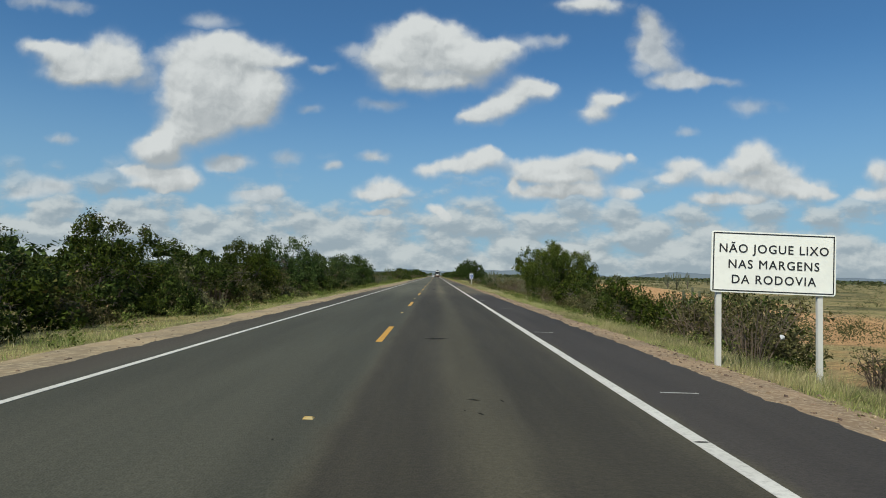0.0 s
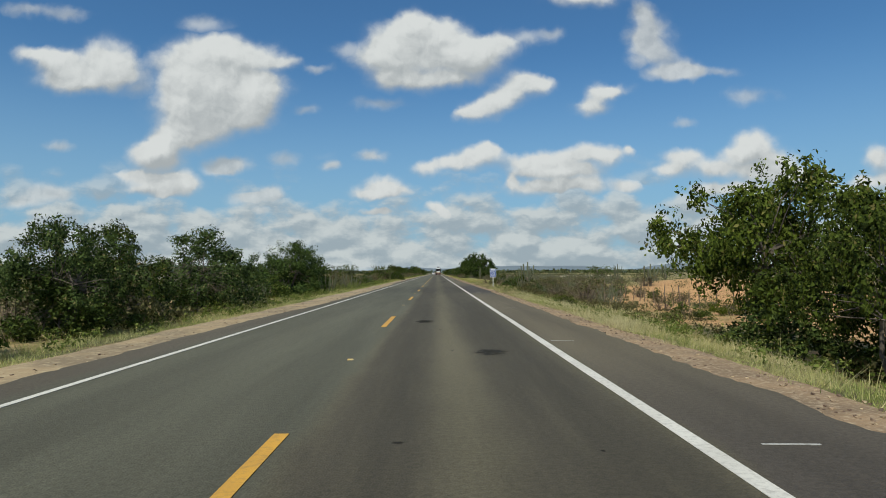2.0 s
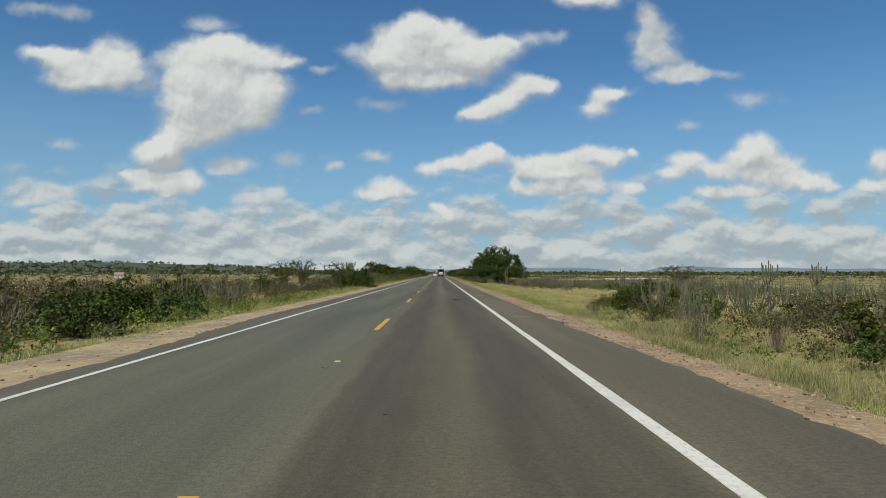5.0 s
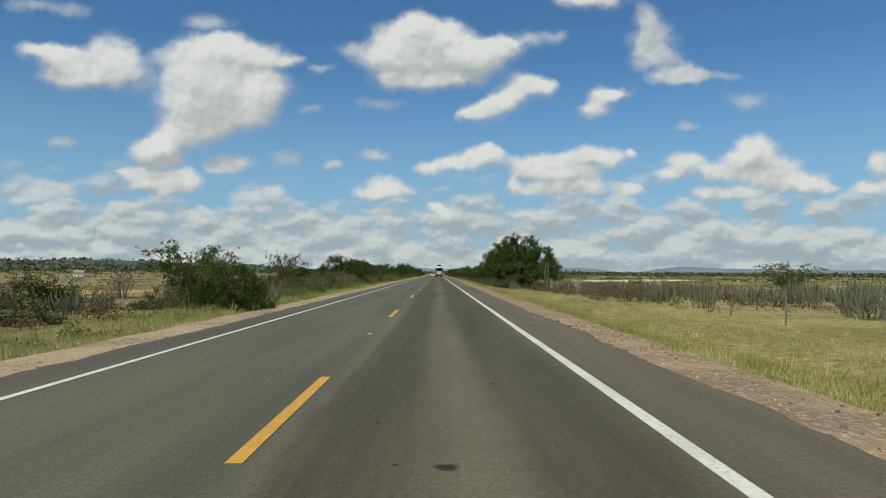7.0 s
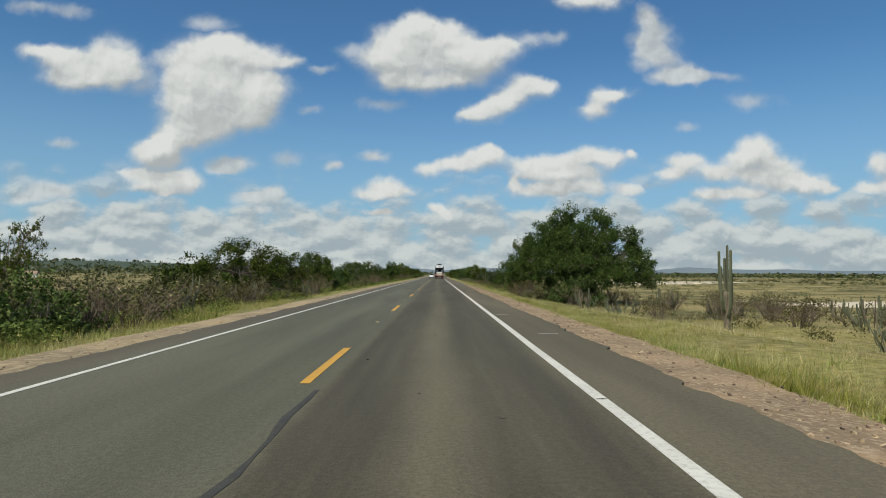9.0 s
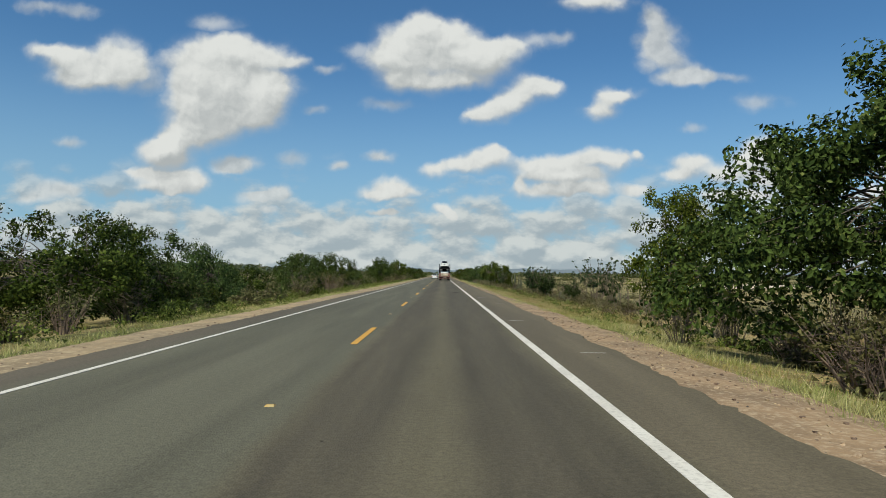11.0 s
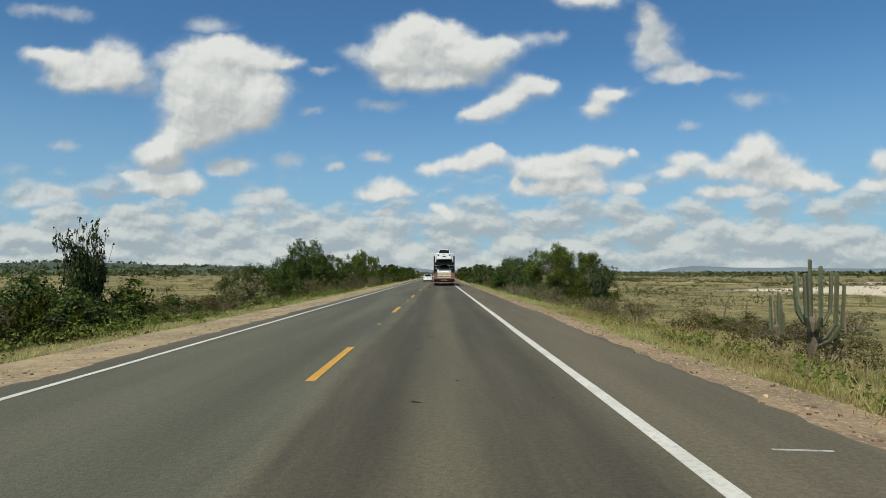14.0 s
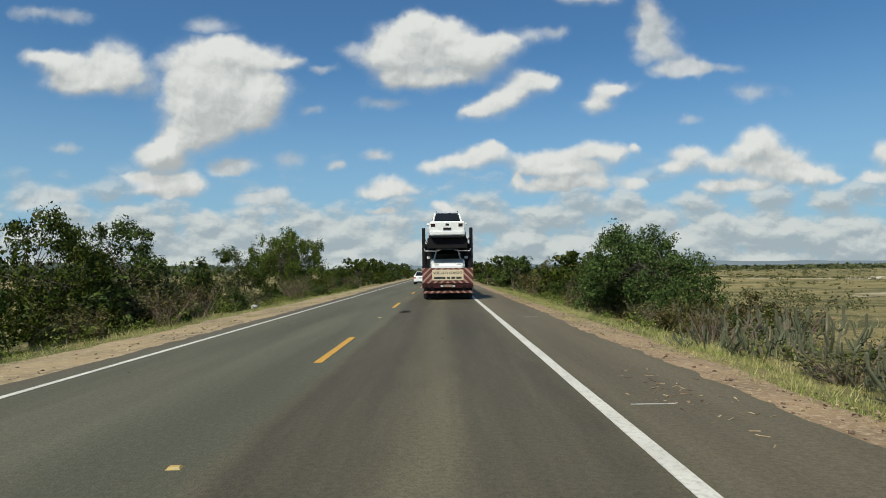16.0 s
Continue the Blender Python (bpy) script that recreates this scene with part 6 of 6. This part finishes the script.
def car(name, label, place, length=4.3, w=0.83, belt=0.92, roof=1.47, sedan=True, rails=False, lens=None, facing_up=0.0):
    """A small car; y runs from its tail (0) to its nose."""
    ob = thing(name, label, "car", place=place)
    L = length
    if sedan:
        body = [(0.0, ring(w * 0.86, 0.36, 0.86)), (0.07, ring(w * 0.95, 0.28, 0.97)), (0.55, ring(w, 0.22, 1.0)), (1.0, ring(w, 0.2, 0.97)), (2.4, ring(w, 0.2, belt)), (3.2, ring(w, 0.2, belt - 0.01)), (3.75, ring(w * 0.97, 0.22, 0.82)), (L - 0.12, ring(w * 0.9, 0.28, 0.68)), (L, ring(w * 0.8, 0.34, 0.58))]
        cabin = [(0.62, 0.98, 0.70), (1.12, roof - 0.05, 0.56), (1.5, roof, 0.57), (2.3, roof - 0.01, 0.57), (2.55, roof - 0.06, 0.56), (3.25, 0.90, 0.70)]
    else:
        body = [(0.0, ring(w * 0.9, 0.40, 0.98)), (0.06, ring(w * 0.97, 0.30, 1.04)), (0.5, ring(w, 0.24, 1.02)), (1.2, ring(w, 0.22, 0.99)), (2.5, ring(w, 0.22, 0.96)), (3.1, ring(w, 0.24, 0.98)), (L - 0.35, ring(w * 0.97, 0.28, 0.86)), (L - 0.08, ring(w * 0.9, 0.34, 0.74)), (L, ring(w * 0.82, 0.4, 0.66))]
        cabin = [(0.08, 1.02, 0.73), (0.40, roof - 0.07, 0.60), (0.9, roof, 0.61), (2.0, roof - 0.01, 0.61), (2.4, roof - 0.07, 0.59), (3.12, 0.96, 0.72)]
    skin = part("body", loft(body), M_CAR_WHITE, ob, smooth=False)
    glass = loft([(y, [(-cw - 0.0, 0.88), (-cw, z - 0.03), (-cw + 0.06, z - 0.012), (cw - 0.06, z - 0.012), (cw, z - 0.03), (cw, 0.88)]) for y, z, cw in cabin])
    part("glasshouse", glass, M_CAR_GLASS, ob, "dark glass")
    top = [c for c in cabin[1:-1]]
    slab = loft([(y, [(-cw - 0.012, z - 0.06), (-cw - 0.01, z - 0.025), (-cw + 0.08, z), (cw - 0.08, z), (cw + 0.01, z - 0.025), (cw + 0.012, z - 0.06)]) for y, z, cw in top])
    part("roof", slab, M_CAR_WHITE, ob)
    for s in (-1, 1):
        for (ya, za, wa), (yb, zb, wb) in ((cabin[0], cabin[1]), (cabin[-1], cabin[-2])):
            part("pillar", Build().tube([(s * wa, ya, za - 0.03), (s * wb, yb, zb - 0.03)], [0.05, 0.04], 6), M_CAR_WHITE, ob)
        ym = (cabin[1][0] + cabin[-2][0]) / 2 + 0.1
        part("pillar", Build().tube([(s * (w * 0.93), ym, 0.95), (s * (cabin[2][2] + 0.005), ym, roof - 0.06)], [0.035, 0.035], 6), M_BLACK, ob)
        part("mirror", Build().box(s * (w + 0.08) - 0.09, s * (w + 0.08) + 0.09, 3.0, 3.1, 0.95, 1.08, 0.02), M_CAR_WHITE, ob)
        lo, hi = (0.66, 0.86) if sedan else (0.74, 0.95)
        part("tail_lamp", Build().box(s * w * 0.74 - 0.16, s * w * 0.74 + 0.11, -0.015, 0.3, lo, hi, 0.03), lens or M_TAIL, ob, "red tail lens" if lens is None else "dark tail lens")
        part("headlamp", Build().box(s * w * 0.62 - 0.14, s * w * 0.62 + 0.12, L - 0.3, L - 0.03, 0.56, 0.7, 0.03), M_PLATE, ob)
        for y in (0.78, 3.35):
            wheel(ob, s * (w - 0.09), y)
        if rails:
            part("roof_rail", Build().tube([(s * 0.56, 0.7, roof), (s * 0.56, 0.8, roof + 0.05), (s * 0.56, 2.1, roof + 0.05), (s * 0.56, 2.2, roof)], [0.016] * 4, 6), M_BLACK, ob)
    part("rear_bumper", Build().box(-w * 0.93, w * 0.93, -0.07, 0.25, 0.32, 0.56, 0.05), M_CAR_WHITE, ob)
    part("bumper_skirt", Build().box(-w * 0.8, w * 0.8, -0.04, 0.2, 0.2, 0.33, 0.03), M_BLACK, ob)
    part("plate", Build().box(-0.2, 0.2, -0.03, 0.02, 0.69 if sedan else 0.60, 0.82 if sedan else 0.72, 0.004), M_PLATE if sedan else M_BLACK, ob, "number plate with dark bars" if sedan else "")
    if sedan:
        part("plate_bar", Build().box(-0.15, 0.15, -0.034, -0.029, 0.73, 0.78), M_BLACK, ob)
    else:
        part("badge", Build().box(-0.1, 0.1, -0.02, 0.03, 0.82, 0.94, 0.02), M_BLACK, ob)
    return ob


def chevron_material():
    m = plain("chevron_red_sheet", (0.30, 0.035, 0.03), 0.5)
    tree = m.node_tree
    add = link_chain(tree)
    place = add("ShaderNodeTexCoord", out=3)
    xyz = tree.nodes.new("ShaderNodeSeparateXYZ")
    tree.links.new(place, xyz.inputs[0])
    across = add("ShaderNodeMath", {0: xyz.outputs[0]}, operation="ABSOLUTE")
    slant = add("ShaderNodeMath", {0: across, 1: xyz.outputs[2]}, operation="ADD")
    wave = add("ShaderNodeMath", {0: slant, 1: 3.1}, operation="MULTIPLY")
    stripe = add("ShaderNodeMath", {0: add("ShaderNodeMath", {0: wave}, operation="FRACT"), 1: 0.6}, operation="GREATER_THAN")
    grime = add("ShaderNodeTexNoise", {"Vector": place, "Scale": 5.0, "Detail": 4.0})
    pale = blend(add, grime, (0.36, 0.27, 0.20, 1), (0.22, 0.15, 0.11, 1))
    red = blend(add, grime, (0.13, 0.02, 0.017, 1), (0.075, 0.016, 0.014, 1))
    tree.links.new(blend(add, stripe, red, pale), tree.nodes["Principled BSDF"].inputs["Base Color"])
    return m


M_CHEVRON = chevron_material()
TRUCK = pose(2.08, 390.3, 0)


def car_carrier():
    ob = thing("car_carrier", "dark red two-deck car transporter with striped tail board", "truck", place=TRUCK)
    part("tail_board", Build().box(-1.3, 1.3, 0.0, 0.06, 0.85, 1.63, 0.01), M_CHEVRON, ob, "red and white chevron board")
    plate = part("long_vehicle_plate", Build().box(-0.80, 0.80, -0.02, -0.001, 1.0, 1.54, 0.006), M_CREAM, ob, "cream warning plate with dark lettering")
    lettering("lettering", "VE\u00cdCULO LONGO", 0.185, pose(0, -0.023, 1.37, 90), M_SIGN_BLACK, plate, 1.0, 0.006)
    for x0, x1 in ((-0.70, -0.12), (-0.05, 0.12), (0.18, 0.38), (0.43, 0.70)):
        part("text_bar", Build().box(x0, x1, -0.024, -0.0205, 1.07, 1.18), M_SIGN_BLACK, plate)
    part("cross_beam", Build().box(-1.3, 1.3, 0.0, 0.18, 0.60, 0.83, 0.01), M_STEEL_RED, ob)
    for x in (-1.1, -0.85, -0.3, 0.3, 0.85, 1.1):
        part("tail_lamp", Build().box(x - 0.07, x + 0.07, -0.03, 0.0, 0.66, 0.75, 0.01), M_TAIL_DARK if abs(x) > 0.5 else M_PLATE, ob)
    part("plate", Build().box(-0.2, 0.2, -0.02, -0.002, 0.66, 0.78, 0.003), M_STONE, ob)
    part("under_bar", Build().box(-1.28, 1.28, -0.05, 0.05, 0.34, 0.46, 0.01), M_CHEVRON_LOW, ob, "red and white striped under-run bar")
    for x in (-0.8, 0.8):
        part("bar_bracket", Build().box(x - 0.05, x + 0.05, 0.0, 0.1, 0.44, 0.64), M_STEEL_DARK, ob)
        part("mud_flap", Build().box(x * 1.2 - 0.3, x * 1.2 + 0.3, 0.5, 0.52, 0.08, 0.75), M_BLACK, ob)
    part("chassis", Build().box(-1.05, 1.05, 0.12, 15.0, 0.42, 0.85, 0.02), M_STEEL_DARK, ob)
    part("toolbox", Build().box(-1.2, 1.2, 5.2, 9.5, 0.3, 0.84, 0.03), M_STEEL_DARK, ob)
    # unseen plate added so the truck casts a solid shadow
    part("deck_plate", Build().box(-0.72, 0.72, 1.7, 15.0, 2.84, 2.89, 0.01), M_STEEL_DARK, ob)
    part("lower_deck", Build().box(-1.25, 1.25, 0.1, 14.8, 0.86, 0.95, 0.01), M_STEEL_DARK, ob)
    deck = Build()
    for x in (-1, 1):
        deck.box(x * 0.88 - 0.17, x * 0.88 + 0.17, 0.0, 15.0, 2.80, 2.95, 0.01)
    part("upper_deck", deck, M_STEEL_DARK, ob)
    for y in (0.3, 3.0, 6.0, 9.0, 12.0, 14.6):
        part("deck_beam", Build().box(-1.2, 1.2, max(y, 1.0) - 0.06, max(y, 1.0) + 0.06, 2.70, 2.9), M_STEEL_DARK, ob)
        for s in (-1, 1):
            top = 3.7 if y < 1 else 3.0
            part("side_post", Build().box(s * 1.22 - 0.085, s * 1.22 + 0.085, y - 0.08, y + 0.08, 0.9, top, 0.012), M_STEEL_DARK, ob)
    for s in (-1, 1):
        part("side_rail", Build().tube([(s * 1.27, 0.3, 3.35), (s * 1.27, 15.0, 3.3)], [0.03, 0.03], 6), M_STEEL_DARK, ob)
        part("ramp_arm", Build().tube([(s * 1.1, 0.2, 0.95), (s * 1.12, 0.5, 2.75)], [0.05, 0.05], 6), M_STEEL_DARK, ob)
        part("deck_edge", Build().box(s * 1.25 - 0.03, s * 1.25 + 0.03, 0.1, 14.8, 0.95, 1.2), M_STEEL_DARK, ob)
        for y in (1.3, 2.6, 3.9):
            for k in (0, 1):
                wheel(ob, s * (1.1 - 0.3 * k), y, 0.5, 0.27)
        for y in (16.6, 19.4):
            wheel(ob, s * 1.08, y, 0.52, 0.3)
    # dark band below the upper car
    part("deck_apron", Build().box(-1.02, 1.02, -0.14, -0.06, 2.62, 3.16, 0.02), M_STEEL_DARK, ob)
    # added dark sheet stands in for the deep shade between the decks
    part("deck_liner", Build().box(-1.1, 1.1, 5.0, 5.06, 0.96, 2.7, 0.01), M_STEEL_DARK, ob)
    for s in (-1, 1):
        part("ramp_edge", Build().tube([(s * 0.35, -0.02, 2.56), (s * 0.5, -0.02, 2.5), (s * 1.15, -0.02, 2.5), (s * 1.18, 0.0, 2.62)], [0.03] * 4, 6), M_RIM, ob)
    part("cab", Build().box(-1.25, 1.25, 15.9, 19.9, 0.7, 2.9, 0.15), M_STEEL_DARK, ob)


m2 = chevron_material()
M_CHEVRON_LOW = m2
car_carrier()
car("loaded_car", "white sport utility car strapped on the upper deck", TRUCK @ pose(0, -0.35, 2.95, 2.0), 4.3, 0.94, 0.95, 1.55, False, True, M_TAIL_DARK)
car("loaded_car", "white car loaded nose backwards on the lower deck", TRUCK @ pose(0, 4.44, 1.12, 0, 0, 180) @ Matrix.Diagonal((1.02, 1, 1.06, 1)), 4.3, 0.90, 0.95, 1.5, True)
car("sedan", "white four-door sedan driving on the asphalt", pose(-0.75, 431.5, 0.0, 0, 0, -2), 4.3, 0.84, 0.92, 1.48, True)


# ---- small far things ----
def farmhouse(x, y):
    z = ground_height(x, y) - 0.2
    ob = thing("farmhouse", "small whitewashed farmhouse with clay tile roof", "house", place=pose(x, y, z, 0, 0, 20) @ Matrix.Diagonal((0.5, 0.6, 0.8, 1)))
    wall = part("wall", Build().box(-5, 5, -3.5, 3.5, 0, 3.2), M_WALL, ob)
    roof = Build()
    roof.add([(-5.6, -4.2, 3.1), (5.6, -4.2, 3.1), (5.6, 0, 4.9), (-5.6, 0, 4.9), (-5.6, 4.2, 3.1), (5.6, 4.2, 3.1), (-5.6, -4.2, 2.95), (5.6, -4.2, 2.95), (5.6, 0, 4.7), (-5.6, 0, 4.7), (-5.6, 4.2, 2.95), (5.6, 4.2, 2.95)],
             [(0, 1, 2, 3), (3, 2, 5, 4), (7, 6, 9, 8), (8, 9, 10, 11), (0, 6, 7, 1), (5, 11, 10, 4), (1, 7, 8, 2), (2, 8, 11, 5), (3, 9, 6, 0), (4, 10, 9, 3)])
    part("roof", roof, M_TILE, ob)
    part("door", Build().box(-0.5, 0.5, -3.55, -3.45, 0, 2.1), M_BARK, ob)
    for wx in (-3, 3):
        part("window", Build().box(wx - 0.5, wx + 0.5, -3.55, -3.45, 1.0, 2.0), M_BARK, ob)


farmhouse(-207, 529)

stake = Build().tube([(0, 0, -0.3), (0.02, 0.01, 0.7), (0.0, 0.03, 1.45)], [0.05, 0.045, 0.035], 6).mesh("fence_stake", M_TWIG)
rng = random.Random(9)
for xa, ya, xb, yb, n in ((19.5, 84, 21.5, 150, 30), (16, 182, 24, 240, 9), (-21, 262, -24, 330, 22), (15.5, 286, 16.5, 350, 24)):
    for i in range(n):
        x, y = xa + (xb - xa) * i / n + rng.uniform(-0.15, 0.15), ya + (yb - ya) * i / n + rng.uniform(-0.4, 0.4)
        ob = new("fence_stake", stake)
        ob.matrix_world = pose(x, y, ground_height(x, y), rng.uniform(-6, 6), rng.uniform(-6, 6), rng.uniform(0, 360)) @ Matrix.Diagonal((1, 1, rng.uniform(0.75, 1.2), 1))
        tagged(ob, "rough grey wooden fence stake in dry ground", "fence post", "fence stakes")

# a pale rag in the bush, scraps on the verge
scrap = Build()
scrap.add([(-0.15, 0, 0), (0.1, -0.03, -0.02), (0.17, 0.05, 0.14), (-0.02, 0.1, 0.2), (-0.16, 0.06, 0.13), (0.0, -0.08, 0.09)], [(0, 1, 5), (1, 2, 5), (2, 3, 5), (3, 4, 5), (4, 0, 5), (0, 4, 3, 2, 1)])
scrap = scrap.mesh("plastic_bag", M_PLATE)
for x, y, s in ((10.3, 19.6, 0.6), (-7.4, 389, 1.0)):
    ob = new("plastic_bag", scrap)
    ob.matrix_world = pose(x, y, ground_height(x, y) + (1.0 if x > 0 else 0.05), 0, 0, 30) @ Matrix.Diagonal((s, s, s, 1))
    tagged(ob, "crumpled white plastic bag caught in the scrub", "litter")

# straw and bark chips swept onto the shoulder
chips = Build()
chip_rng = random.Random(33)
for _ in range(70):
    x, y, a = chip_rng.gauss(4.6, 0.25), chip_rng.gauss(365.2, 0.9), chip_rng.uniform(0, 3.14)
    l, w = chip_rng.uniform(0.015, 0.06), chip_rng.uniform(0.004, 0.01)
    dx, dy = math.cos(a), math.sin(a)
    base = [(x + dx * p * l - dy * q * w, y + dy * p * l + dx * q * w) for p, q in ((-1, -1), (1, -1), (1, 1), (-1, 1))]
    chips.add([(px, py, 0.003) for px, py in base] + [(px, py, 0.009) for px, py in base], [(3, 2, 1, 0), (4, 5, 6, 7), (0, 1, 5, 4), (1, 2, 6, 5), (2, 3, 7, 6), (3, 0, 4, 7)])
tagged(part("straw_chips", chips, M_STONE), "pale straw and bark chips scattered on the shoulder", "debris", kind="stuff")
